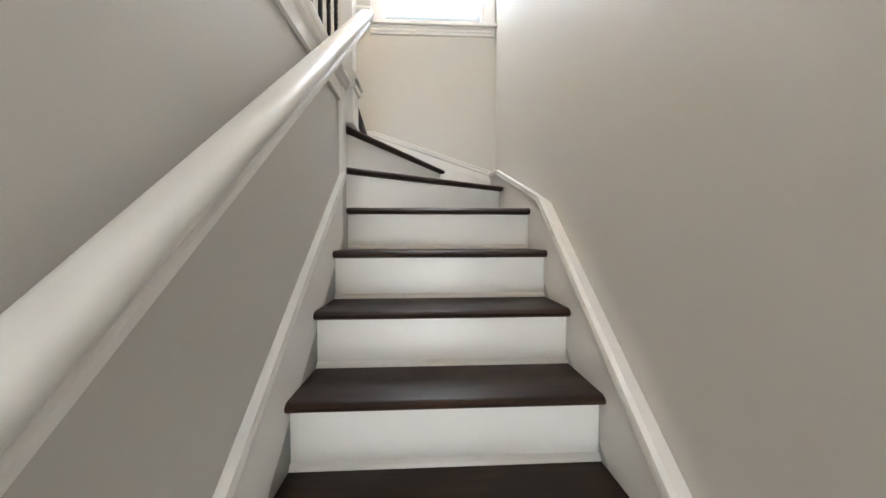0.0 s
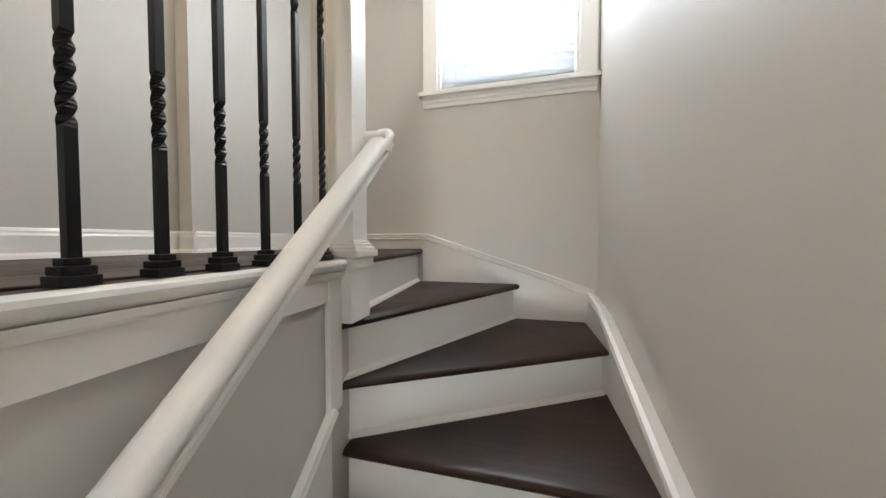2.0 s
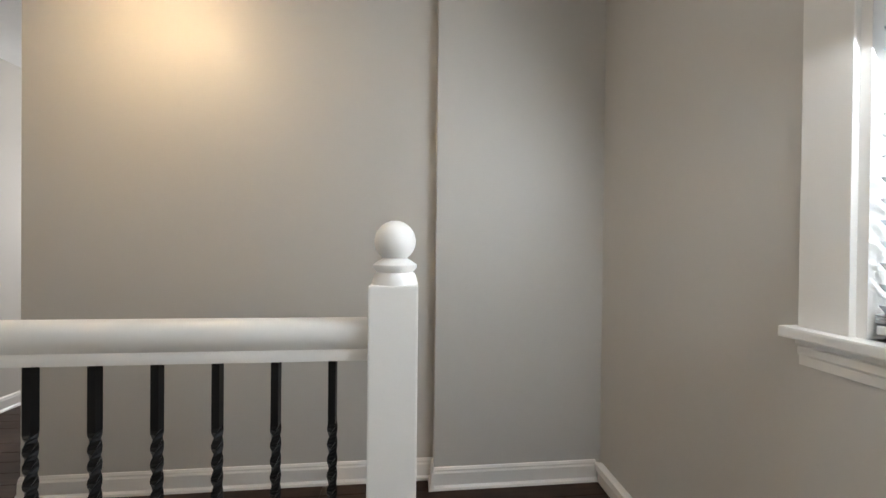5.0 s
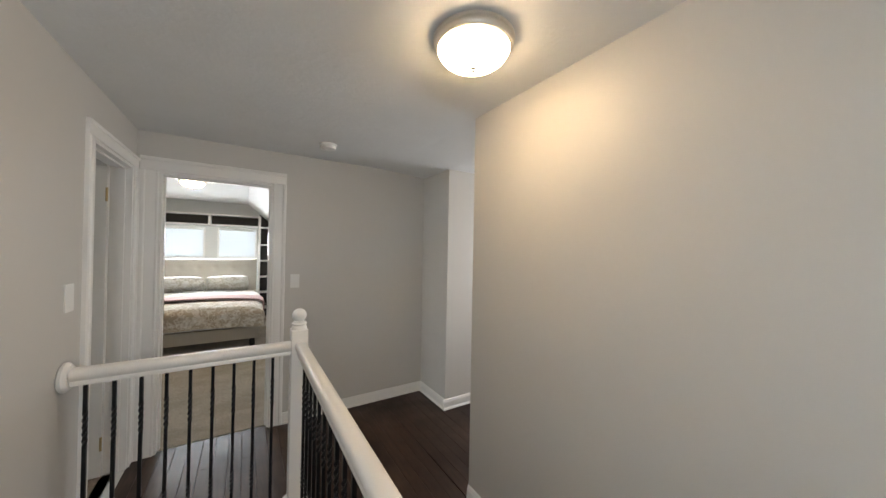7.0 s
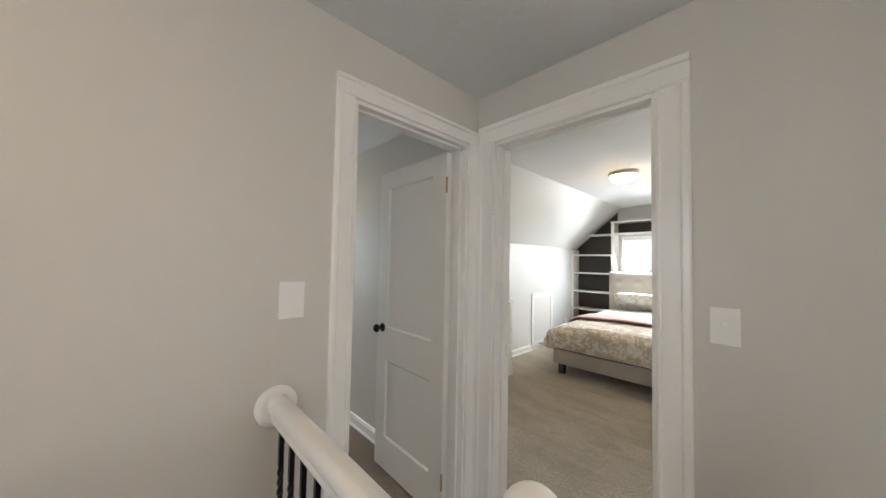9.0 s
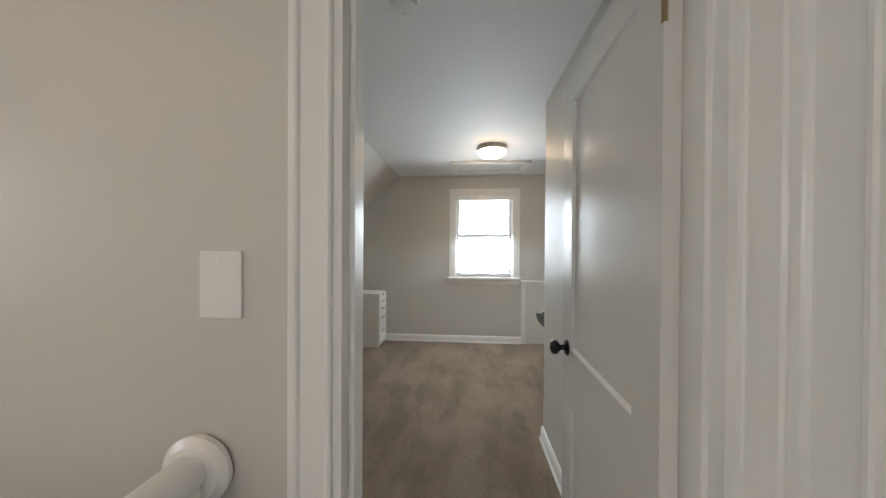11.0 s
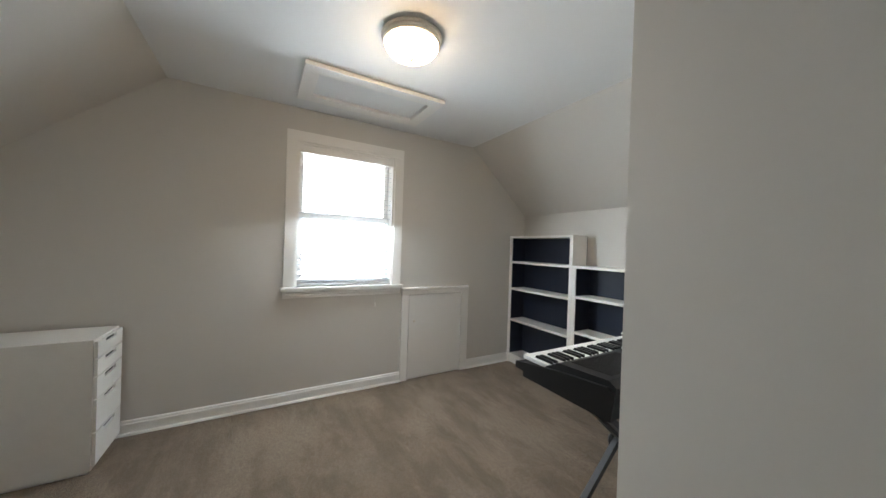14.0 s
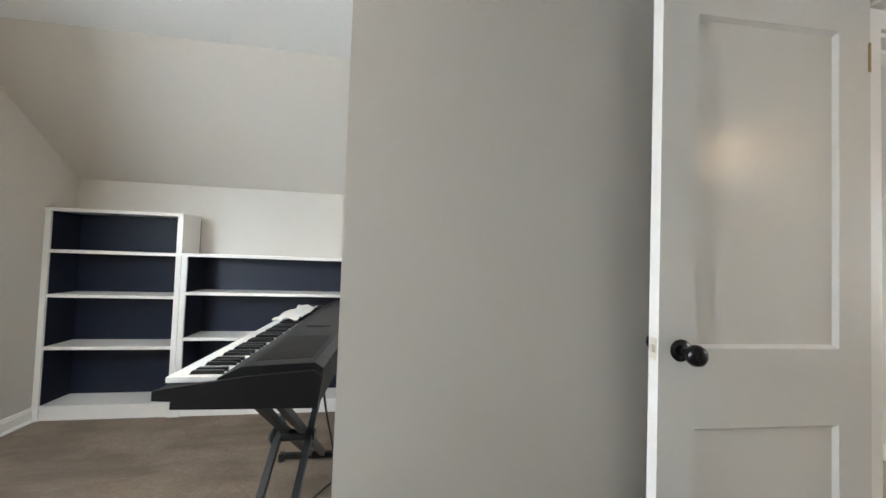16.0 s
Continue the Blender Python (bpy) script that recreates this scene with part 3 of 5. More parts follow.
LONGBAR = bars("baluster", RZ - 0.072 - EDGE)
BARMESH = bars("baluster", RZ - 0.072)
SHOEMESH = bpy.data.meshes.new("shoe")
bm = bmesh.new()
box(bm, -0.020, 0.020, -0.020, 0.020, 0.0, 0.014, 0.003)
box(bm, -0.017, 0.017, -0.017, 0.017, 0.014, 0.026, 0.003)
box(bm, -0.0125, 0.0125, -0.0125, 0.0125, 0.026, 0.036, 0.003)
bm.to_mesh(SHOEMESH)
bm.free()
SHOEMESH.materials.append(IRON)
for x, y in [(NX - 0.010, -0.050 - 0.1035 * i) for i in range(19)] + [(0.121 + 0.0908 * i, NY2) for i in range(9)]:
    bar = new("baluster", LONGBAR if x < 0 else BARMESH)
    bar.matrix_world = Matrix.Translation((x, y, (EDGE if x < 0 else 0.0) + 0.001))
    bar.parent = rail
    bar.matrix_parent_inverse = rail.matrix_world.inverted()
    tagged(bar, "black iron baluster with two twists")
    shoe = new("shoe", SHOEMESH)
    shoe.parent = bar

# ---- wall handrail ----
hand = thing("wall_handrail", (0.08, -1.0, -1.0), "white moulded wooden handrail on the stair wall", "handrail")
hx, he = 0.078, Vector((0.078, 0.125, 0.413))
dirn = Vector((0, 1, 0.888)).normalized()
RAILH = [(0.020, -0.064), (0.023, -0.061), (0.023, -0.051), (0.017, -0.047), (0.017, -0.044), (0.026, -0.038), (0.032, -0.030), (0.033, -0.020), (0.030, -0.010), (0.022, -0.003), (0.010, 0.0)]
RAILH = RAILH + [(-a, b) for a, b in reversed(RAILH)]
start = he - dirn * 3.5
upv = Vector((0, -dirn.z, dirn.y))
part("rail", sweep(bmesh.new(), RAILH, start, he + dirn * 0.02, (1, 0, 0), upv), TRIM, hand, "", 40)
part("return", sweep(bmesh.new(), RAILH, he + Vector((0.028, 0.0, -0.004)), (0.024, he.y, he.z), (0, 1, 0), (0, 0, 1)), TRIM, hand, "mitred return to the newel", 40)
for d in (0.9, 2.2):
    p = he - dirn * d
    bm = box(bmesh.new(), -0.015, hx, p.y - 0.008, p.y + 0.008, p.z - 0.115, p.z - 0.100, 0.003)
    box(bm, hx - 0.008, hx + 0.008, p.y - 0.008, p.y + 0.008, p.z - 0.108, p.z - 0.075, 0.003)
    part("bracket", bm, NICKEL, hand, "small metal bracket")

OFFICE = Vector((0.115, -0.02, 0))    # the office is laid out from its own corner
office_parts = [ob for ob in scene.objects if ob.name.startswith(("wall_office", "ceiling_office", "ceiling_slope", "floor_office", "floor_closet", "wall_closet"))]

# ---- baseboards and door trim ----
BASEP = [(0, 0), (0.024, 0), (0.022, 0.010), (0.014, 0.018), (0.013, 0.070), (0.009, 0.078), (0.009, 0.084), (0.004, 0.092), (0, 0.094)]


def baseboard(p0, p1, side, z=0.0):
    bm = sweep(bmesh.new(), BASEP, (*p0, z), (*p1, z), (*side, 0), (0, 0, 1))
    return structure("baseboard", bm, TRIM, "white moulded baseboard", "baseboard")


N, S, E_, W_ = (0, 1), (0, -1), (1, 0), (-1, 0)
baseboard((HALLX, -1.58), (HALLX, 0.20), E_)
baseboard((HALLX + 0.0, 0.20), (STEPX + 0.024, 0.20), S)
baseboard((STEPX, 0.20), (STEPX, BY - 0.024), E_)
baseboard((-3.0, -1.58), (HALLX, -1.58), S)
baseboard((-3.0, -2.57), (-1.37 + 0.024, -2.57), N)
baseboard((-1.37, HY), (-1.37, -2.57), E_)
baseboard((-1.37, HY), (D1[0] - 0.10, HY), N)
for p0, p1, side in (((OX0 - 0.115, STUBY), (STUBX + 0.024, STUBY), N), ((STUBX, OY1), (STUBX, STUBY), E_), ((OX1, -3.29), (OX1, OY0), W_), ((OX1, OY1 + 0.21), (OX1, -4.04), W_), ((1.81, OY0), (OX1, OY0), S)):
    office_parts.append(baseboard(p0, p1, side))
baseboard((OX0, OY0), (OX0, D2[1] + 0.09), E_)
baseboard((BX1 - 0.02, -6.27), (BX1 - 0.02, -3.15), W_, 0.004)
baseboard((BX1 - 0.02, -7.75), (BX1 - 0.02, -6.97), W_, 0.004)
baseboard((BX0, BY1), (BX0, HY - 0.12), E_, 0.004)

CASEP = [(0, 0), (0, 0.012), (0.004, 0.0155), (0.010, 0.0155), (0.013, 0.0125), (0.064, 0.0145), (0.068, 0.020), (0.072, 0.022), (0.086, 0.022), (0.090, 0.016), (0.090, 0)]


def casing(owner, axis, plane, out, a0, a1, top, width=0.09, floor=0.0, left=True, right=True):
    """Moulded casing round an opening in a wall: axis is the wall's normal, out its side."""
    f = width / 0.09
    prof = [(u * f, v) for u, v in CASEP]

    def at(a, z):
        return (plane, a, z) if axis == "x" else (a, plane, z)

    o = (out, 0, 0) if axis == "x" else (0, out, 0)
    for on, a, sgn in ((left, a0, -1), (right, a1, 1)):
        if not on:
            continue
        s = at(sgn, 0)
        s = (0, sgn, 0) if axis == "x" else (sgn, 0, 0)
        part("casing", sweep(bmesh.new(), prof, at(a, floor), at(a, top), s, o), TRIM, owner, "white moulded door casing")
    lo = a0 - (width if left else 0)
    hi = a1 + (width if right else 0)
    part("head_casing", sweep(bmesh.new(), prof, at(lo, top), at(hi, top), (0, 0, 1), o), TRIM, owner, "white moulded head casing")


def lining(owner, axis, c0, c1, a0, a1, top, floor=0.0):
    """Jambs, head and stops lining an opening through a wall from c0 to c1."""
    t = 0.016

    def bx(A0, A1, C0, C1, z0, z1):
        return box(bmesh.new(), C0, C1, A0, A1, z0, z1) if axis == "x" else box(bmesh.new(), A0, A1, C0, C1, z0, z1)

    part("jamb", bx(a0, a0 + t, c0 - 0.003, c1 + 0.003, floor, top), TRIM, owner)
    part("jamb", bx(a1 - t, a1, c0 - 0.003, c1 + 0.003, floor, top), TRIM, owner)
    part("head_jamb", bx(a0 + t, a1 - t, c0 - 0.003, c1 + 0.003, top - t, top), TRIM, owner)
    m = c0 + (c1 - c0) * 0.45
    part("stop", bx(a0 + t, a0 + t + 0.011, m - 0.018, m + 0.018, floor, top - t), TRIM, owner)
    part("stop", bx(a1 - t - 0.011, a1 - t, m - 0.018, m + 0.018, floor, top - t), TRIM, owner)
    part("head_stop", bx(a0 + t, a1 - t, m - 0.018, m + 0.018, top - t - 0.011, top - t), TRIM, owner)


def trim_set(name, place, label):
    ob = thing(name, place, label, "door frame")
    ob["kind"] = "structure"
    return ob


t1 = trim_set("trim_1", (0.44, HY, 0), "white door frame to the bedroom")
casing(t1, "y", HY, 1, D1[0], D1[1], DOOR_H, 0.10)
lining(t1, "y", HY - 0.12, HY, D1[0], D1[1], DOOR_H, -0.01)
casing(t1, "y", HY - 0.12, -1, D1[0], D1[1], DOOR_H, 0.10)
part("strike_plate", box(bmesh.new(), D1[1] - 0.018, D1[1] - 0.0145, HY - 0.105, HY - 0.070, 0.90, 0.97), NICKEL, t1, "small nickel strike plate")
t2 = trim_set("trim_2", (WX, -2.64, 0), "white door frame to the carpeted office")
casing(t2, "x", WX, -1, D2[0], D2[1], DOOR_H, 0.076)
lining(t2, "x", WX, OX0, D2[0], D2[1], DOOR_H)
casing(t2, "x", OX0, 1, D2[0], D2[1] + 0.004, DOOR_H, 0.075)
t3 = trim_set("trim_3", (1.4, OY0, 0), "white moulded frame of the closet door")
office_parts.append(t3)
casing(t3, "y", OY0, -1, 1.015, 1.712, DOOR_H, 0.082)
lining(t3, "y", OY0, OY0 + 0.1, 1.015, 1.712, DOOR_H)


def knob(owner, m, material, size=1.0):
    """A round door knob on a rose, its axis along the local z."""
    s = size
    prof = [(0, 0), (0.030 * s, 0), (0.031 * s, 0.004 * s), (0.026 * s, 0.009 * s), (0.012 * s, 0.011 * s), (0.010 * s, 0.026 * s), (0.017 * s, 0.032 * s), (0.026 * s, 0.040 * s), (0.0285 * s, 0.050 * s), (0.025 * s, 0.060 * s), (0.015 * s, 0.066 * s), (0, 0.067 * s)]
    return part("door_knob", turned(bmesh.new(), prof, m, 24), material, owner, "dark round knob", 50)


def leaf_parts(owner, m, w, h, t=0.035):
    """A two-panel door leaf in its own frame: x from the hinge, y through it, z up."""
    bm = bmesh.new()
    st, top, mid0, mid1, bot = 0.112, h - 0.115, 0.715, 0.935, 0.21
    for b in ((0, st, 0, h), (w - st, w, 0, h), (st, w - st, top, h), (st, w - st, mid0, mid1), (st, w - st, 0, bot)):
        box(bm, b[0], b[1], 0, t, b[2], b[3])
    bmesh.ops.remove_doubles(bm, verts=bm.verts, dist=1e-5)
    bmesh.ops.transform(bm, matrix=m, verts=bm.verts)
    leaf = part("leaf", bm, DOORPAINT, owner, "white painted two-panel door leaf")
    for z0, z1 in ((mid1, top), (bot, mid0)):
        bm = box(bmesh.new(), st - 0.002, w - st + 0.002, 0.010, t - 0.010, z0 - 0.002, z1 + 0.002)
        bmesh.ops.transform(bm, matrix=m, verts=bm.verts)
        part("panel", bm, DOORPAINT, leaf)
        for side in (0, 1):
            bm = bmesh.new()
            y0, y1 = ((0.001, 0.010) if not side else (t - 0.001, t - 0.010))
            for p, q, u in (((st, z0), (w - st, z0), (0, 1)), ((st, z1), (w - st, z1), (0, -1)), ((st, z0), (st, z1), (1, 0)), ((w - st, z0), (w - st, z1), (-1, 0))):
                ring = [(p[0], y0, p[1]), (p[0], y1, p[1]), (p[0] + u[0] * 0.010, y1, p[1] + u[1] * 0.010)]
                solid(bm, ring, (q[0] - p[0], 0, q[1] - p[1]))
            bmesh.ops.transform(bm, matrix=m, verts=bm.verts)
            part("panel_moulding", bm, DOORPAINT, leaf)
    return leaf


def hinge(owner, m, z):
    bm = turned(bmesh.new(), [(0, z - 0.045), (0.006, z - 0.045), (0.006, z + 0.045), (0, z + 0.045)], m, 12)
    b2 = box(bmesh.new(), 0, 0.028, -0.003, 0.002, z - 0.042, z + 0.042)
    bmesh.ops.transform(b2, matrix=m, verts=b2.verts)
    part("hinge", bm, BRASS, owner, "worn brass hinge", 40)
    part("hinge_plate", b2, BRASS, owner)


# office door, open against the wall behind it
d2 = thing("door_1", (1.0, -2.94, 0), "white two-panel door standing open, black knob", "door")
d2["kind"] = "structure"
DM = pose(1.026, -2.968, 0.012, 0, 0, -1.7)
LW = 0.69
leaf_parts(d2, DM, LW, 2.0)
knob(d2, DM @ pose(LW - 0.065, 0.035, 0.93, -90, 0, 0), BLACKMETAL)
knob(d2, DM @ pose(LW - 0.065, 0.0, 0.93, 90, 0, 0), BLACKMETAL)
bm = box(bmesh.new(), LW - 0.0005, LW + 0.0015, 0.006, 0.029, 0.90, 0.96)
box(bm, LW + 0.0015, LW + 0.009, 0.011, 0.024, 0.922, 0.940)
bmesh.ops.transform(bm, matrix=DM, verts=bm.verts)
part("latch", bm, NICKEL, d2, "nickel latch plate")
for z in (0.22, 1.83):
    hinge(d2, pose(1.030, -2.936, 0), z)

# closet door, shut
d3 = thing("door_2", (1.4, OY0, 0), "white closet door, shut, with a dark knob", "door")
office_parts.append(d3)
d3["kind"] = "structure"
CM = pose(1.035, OY0 + 0.012, 0.012)
leaf_parts(d3, CM, 0.655, 2.0)
knob(d3, CM @ pose(0.598, 0.0, 0.93, 90, 0, 0), BLACKMETAL)
bm = box(bmesh.new(), 1.685, 1.699, OY0 + 0.006, OY0 + 0.012, 0.90, 0.97)
part("latch", bm, BRASS, d3, "worn latch plate")


# ---- windows ----
def window(name, axis, plane, inward, a0, a1, z0, z1, depth, label, case=0.08, head=0.10, blind_drop=1.0, slats=None, tilt=20):
    """A double-hung window with casing, stool, apron and a blind; axis is the wall's normal, inward the side of the room."""
    win = thing(name, (plane, (a0 + a1) / 2, z0) if axis == "x" else ((a0 + a1) / 2, plane, z0), label, "window")
    win["kind"] = "structure"

    def bx(A0, A1, c0, c1, Z0, Z1, bev=0.0):
        """c: metres into the room from the wall's face."""
        C0, C1 = sorted((plane + inward * c0, plane + inward * c1))
        return box(bmesh.new(), C0, C1, A0, A1, Z0, Z1, bev) if axis == "x" else box(bmesh.new(), A0, A1, C0, C1, Z0, Z1, bev)

    part("window_casing", bx(a0 - case, a0, 0, 0.018, z0, z1, 0.002), TRIM, win)
    part("window_casing", bx(a1, a1 + case, 0, 0.018, z0, z1, 0.002), TRIM, win)
    part("head_casing", bx(a0 - case, a1 + case, 0, 0.019, z1, z1 + head, 0.002), TRIM, win)
    part("window_sill", bx(a0 - case - 0.02, a1 + case + 0.02, -0.06, 0.045, z0 - 0.026, z0, 0.005), TRIM, win, "white window stool")
    apron = [(0, 0), (0.024, 0), (0.024, -0.012), (0.018, -0.018), (0.018, -0.034), (0.013, -0.040), (0.013, -0.060), (0, -0.062)]
    p0, p1 = ((plane, a0 - case, z0 - 0.026), (plane, a1 + case, z0 - 0.026)) if axis == "x" else ((a0 - case, plane, z0 - 0.026), (a1 + case, plane, z0 - 0.026))
    inw = (inward, 0, 0) if axis == "x" else (0, inward, 0)
    part("apron", sweep(bmesh.new(), apron, p0, p1, inw, (0, 0, 1)), TRIM, win)
    for A in ((a0, a0 + 0.016), (a1 - 0.016, a1)):
        part("window_frame", bx(*A, -depth, 0.002, z0, z1), TRIM, win)
    part("window_frame", bx(a0, a1, -depth, 0.002, z1 - 0.016, z1), TRIM, win)
    part("window_frame", bx(a0, a1, -depth, -0.06, z0 - 0.02, z0 + 0.012), TRIM, win)
    mid = (z0 + z1) / 2
    for lo, hi, c in ((z0, mid + 0.02, -0.085), (mid - 0.02, z1, -0.115)):
        sash = part("sash", bx(a0 + 0.016, a0 + 0.055, c - 0.03, c, lo + 0.012, hi), TRIM, win, "white window sash")
        part("stile", bx(a1 - 0.055, a1 - 0.016, c - 0.03, c, lo + 0.012, hi), TRIM, sash)
        part("rail", bx(a0 + 0.055, a1 - 0.055, c - 0.03, c, lo + 0.012, lo + 0.055), TRIM, sash)
        part("rail", bx(a0 + 0.055, a1 - 0.055, c - 0.03, c, hi - 0.04, hi), TRIM, sash)
        pane = part("pane", bx(a0 + 0.055, a1 - 0.055, c - 0.018, c - 0.014, lo + 0.055, hi - 0.04), GLASS, sash, "clear window pane")
        pane.visible_shadow = False
    bl = thing("window_blind", win.location, "white horizontal slat blind, lowered, daylight behind it", "blind")
    part("headrail", bx(a0 + 0.018, a1 - 0.018, -0.056, -0.004, z1 - 0.075, z1 - 0.018, 0.003), TRIM, bl, "white blind headrail")
    low = z1 - (z1 - z0) * blind_drop
    part("bottom_rail", bx(a0 + 0.022, a1 - 0.022, -0.052, -0.008, low + 0.012, low + 0.030, 0.004), BLINDRAIL, bl, "white bottom rail")
    mesh = bpy.data.meshes.new("slat")
    bm = bmesh.new()
    half = (a1 - a0) / 2 - 0.022
    ring = [(-0.024, -0.0022), (-0.012, 0.0006), (0.0, 0.0016), (0.012, 0.0006), (0.024, -0.0022), (0.012, -0.0014), (0.0, -0.0004), (-0.012, -0.0014)]
    if axis == "x":
        solid(bm, [(u, -half, v) for u, v in ring], (0, 2 * half, 0))
    else:
        solid(bm, [(-half, u, v) for u, v in ring], (2 * half, 0, 0))
    bm.to_mesh(mesh)
    bm.free()
    mesh.materials.append(slats or SLAT)
    zz = low + 0.052
    while zz < z1 - 0.085:
        place = (plane - inward * 0.030, (a0 + a1) / 2, zz) if axis == "x" else ((a0 + a1) / 2, plane - inward * 0.030, zz)
        s = new("slat", mesh)
        turn = pose(0, 0, 0, 0, tilt, 0) if axis == "x" else pose(0, 0, 0, tilt, 0, 0)
        s.matrix_world = Matrix.Translation(place) @ turn
        s.parent = bl
        s.matrix_parent_inverse = bl.matrix_world.inverted()
        zz += 0.042
    for k in range(4):
        zc = low + 0.034 + 0.005 * k
        part("stacked_slat", bx(a0 + 0.022, a1 - 0.022, -0.054, -0.006, zc, zc + 0.003), SLAT, bl)
    for f in (0.14, 0.86):
        A = a0 + (a1 - a0) * f
        part("ladder_cord", bx(A - 0.0012, A + 0.0012, -0.005, -0.0035, low + 0.02, z1 - 0.07), PLASTIC, bl)
    return win, bl


win1, blind1 = window("window_1", "y", BY, -1, *WIN_A, 0.14, "white double-hung window on the stairs", 0.085, 0.10, 1.0, DENSESLAT, -48)
win2, blind2 = window("window_2", "x", OX1, -1, *WIN_O, 0.16, "white double-hung window of the office", 0.082, 0.08, 1.0, SLAT, -10)
part("pull_cord", turned(bmesh.new(), [(0, 0.76), (0.0012, 0.76), (0.0012, 0.93), (0, 0.93)], pose(OX1 - 0.05, -3.02, 0), 6), PLASTIC, blind2)
part("tassel", turned(bmesh.new(), [(0, 0.73), (0.007, 0.732), (0.005, 0.76), (0, 0.765)], pose(OX1 - 0.05, -3.02, 0), 10), PLASTIC, blind2)
office_parts += [win2, blind2]
# blind wand on the stairs
part("wand", turned(bmesh.new(), [(0, 1.42), (0.004, 1.42), (0.004, 1.93), (0, 1.93)], pose(0.11, BY - 0.01, 0), 8), BLINDRAIL, blind1, "tilt wand")

# bright overcast distance behind the windows
structure("backdrop", box(bmesh.new(), -4, 5, BY + 6.0, BY + 6.1, -6.0, 7), OUTSIDE_STAIRS, "bright overcast distance", "backdrop")
structure("backdrop_office", box(bmesh.new(), OX1 + 8.0, OX1 + 8.1, -12, 7, -6.0, 9), OUTSIDE_OFFICE, "bright overcast distance", "backdrop")
structure("backdrop_bedroom", box(bmesh.new(), -8, 9, BY1 - 8.1, BY1 - 8.0, -6.0, 9), OUTSIDE, "bright overcast distance", "backdrop")


# ---- lamps, switches, detectors ----
def ceiling_light(x, y, z, label, glass=LAMPGLASS):
    ob = thing("ceiling_light", (x, y, z), label, "ceiling light", "flush ceiling lights")
    pan = [(0, 0), (0.148, 0), (0.154, -0.005), (0.154, -0.013), (0.148, -0.018), (0.150, -0.026), (0.147, -0.036), (0.139, -0.042), (0.0, -0.042)]
    part("pan", turned(bmesh.new(), pan, pose(x, y, z), 48), NICKEL, ob, "brushed nickel pan", 40)
    dome = [(0.137, -0.038)] + [(0.137 * math.cos(a), -0.039 - 0.071 * math.sin(a)) for a in [radians(d) for d in range(8, 90, 9)]] + [(0.0, -0.110)]
    part("glass_dome", turned(bmesh.new(), dome, pose(x, y, z), 48), glass, ob, "lit frosted glass bowl", 60)
    fin = [(0, -0.108), (0.012, -0.109), (0.012, -0.113), (0.006, -0.116), (0.008, -0.121), (0.005, -0.127), (0, -0.129)]
    part("finial", turned(bmesh.new(), fin, pose(x, y, z), 16), NICKEL, ob, "small nickel finial", 40)
    return ob


ceiling_light(-0.46, -1.017, CHH, "flush ceiling light with lit glass bowl in the hall")
office_parts.append(ceiling_light(3.43, -2.78, CH, "flush ceiling light with lit glass bowl in the office", OFFICEGLASS))
ceiling_light(0.90, -5.55, CHB, "flush ceiling light with lit glass bowl in the bedroom")

def smoke_detector(x, y, z, label):
    ob = thing("smoke_detector", (x, y, z), label, "smoke detector", "smoke detectors")
    part("base", turned(bmesh.new(), [(0, 0), (0.066, 0), (0.066, -0.010), (0, -0.010)], pose(x, y, z), 32), PLASTIC, ob, "", 40)
    part("cover", turned(bmesh.new(), [(0, -0.010), (0.058, -0.010), (0.060, -0.018), (0.054, -0.034), (0.030, -0.040), (0, -0.041)], pose(x, y, z), 32), PLASTIC, ob, "", 40)
    part("test_button", turned(bmesh.new(), [(0, -0.038), (0.012, -0.040), (0.011, -0.044), (0, -0.045)], pose(x + 0.022, y, z), 16), PLASTIC, ob, "small round test button", 40)
    for k in range(6):
        a = radians(60 * k + 20)
        bm = box(bmesh.new(), -0.010, 0.010, -0.0015, 0.0015, -0.034, -0.020)
        bmesh.ops.transform(bm, matrix=pose(x + 0.0575 * math.cos(a), y + 0.0575 * math.sin(a), z, 0, 0, 60 * k + 110), verts=bm.verts)
        part("vent_slot", bm, PLASTIC, ob)
    return ob


smoke_detector(-0.268, -2.615, CHH, "round white smoke detector on the hall ceiling")
smoke_detector(1.64, -2.29, CH, "round white smoke detector on the office ceiling")


def plate(name, m, w, h, toggle, label):
    ob = thing(name, m.translation, label, "wall plate")
    bm = box(bmesh.new(), -w / 2, w / 2, -0.006, 0, -h / 2, h / 2, 0.002)
    bmesh.ops.transform(bm, matrix=m, verts=bm.verts)
    part("plate", bm, PLASTIC, ob)
    for z in (h * 0.34, -h * 0.34):
        bm = turned(bmesh.new(), [(0, 0), (0.0032, 0), (0.0026, 0.0012), (0, 0.0014)], m @ pose(0, -0.006, z, 90, 0, 0), 10)
        part("screw", bm, PLASTIC, ob)
    if toggle:
        bm = box(bmesh.new(), -0.006, 0.006, -0.0075, -0.005, -0.013, 0.013)
        box(bm, -0.004, 0.004, -0.018, -0.006, 0.001, 0.009, 0.001)
        bmesh.ops.transform(bm, matrix=m, verts=bm.verts)
        part("toggle", bm, PLASTIC, ob, "white toggle")


plate("blank_plate", pose(WX, -2.104, 1.268, 0, 0, -90), 0.080, 0.122, False, "white blank plate on the greige wall")
plate("light_switch", pose(-0.105, HY, 1.22, 0, 0, 180), 0.072, 0.116, True, "white toggle light switch beside the door frame")
plate("wall_outlet", pose(BX1 - 0.02, -7.5, 0.32, 0, 0, -90), 0.07, 0.115, False, "white outlet plate on the knee wall")

# ---- office ----
before_office = set(scene.objects)
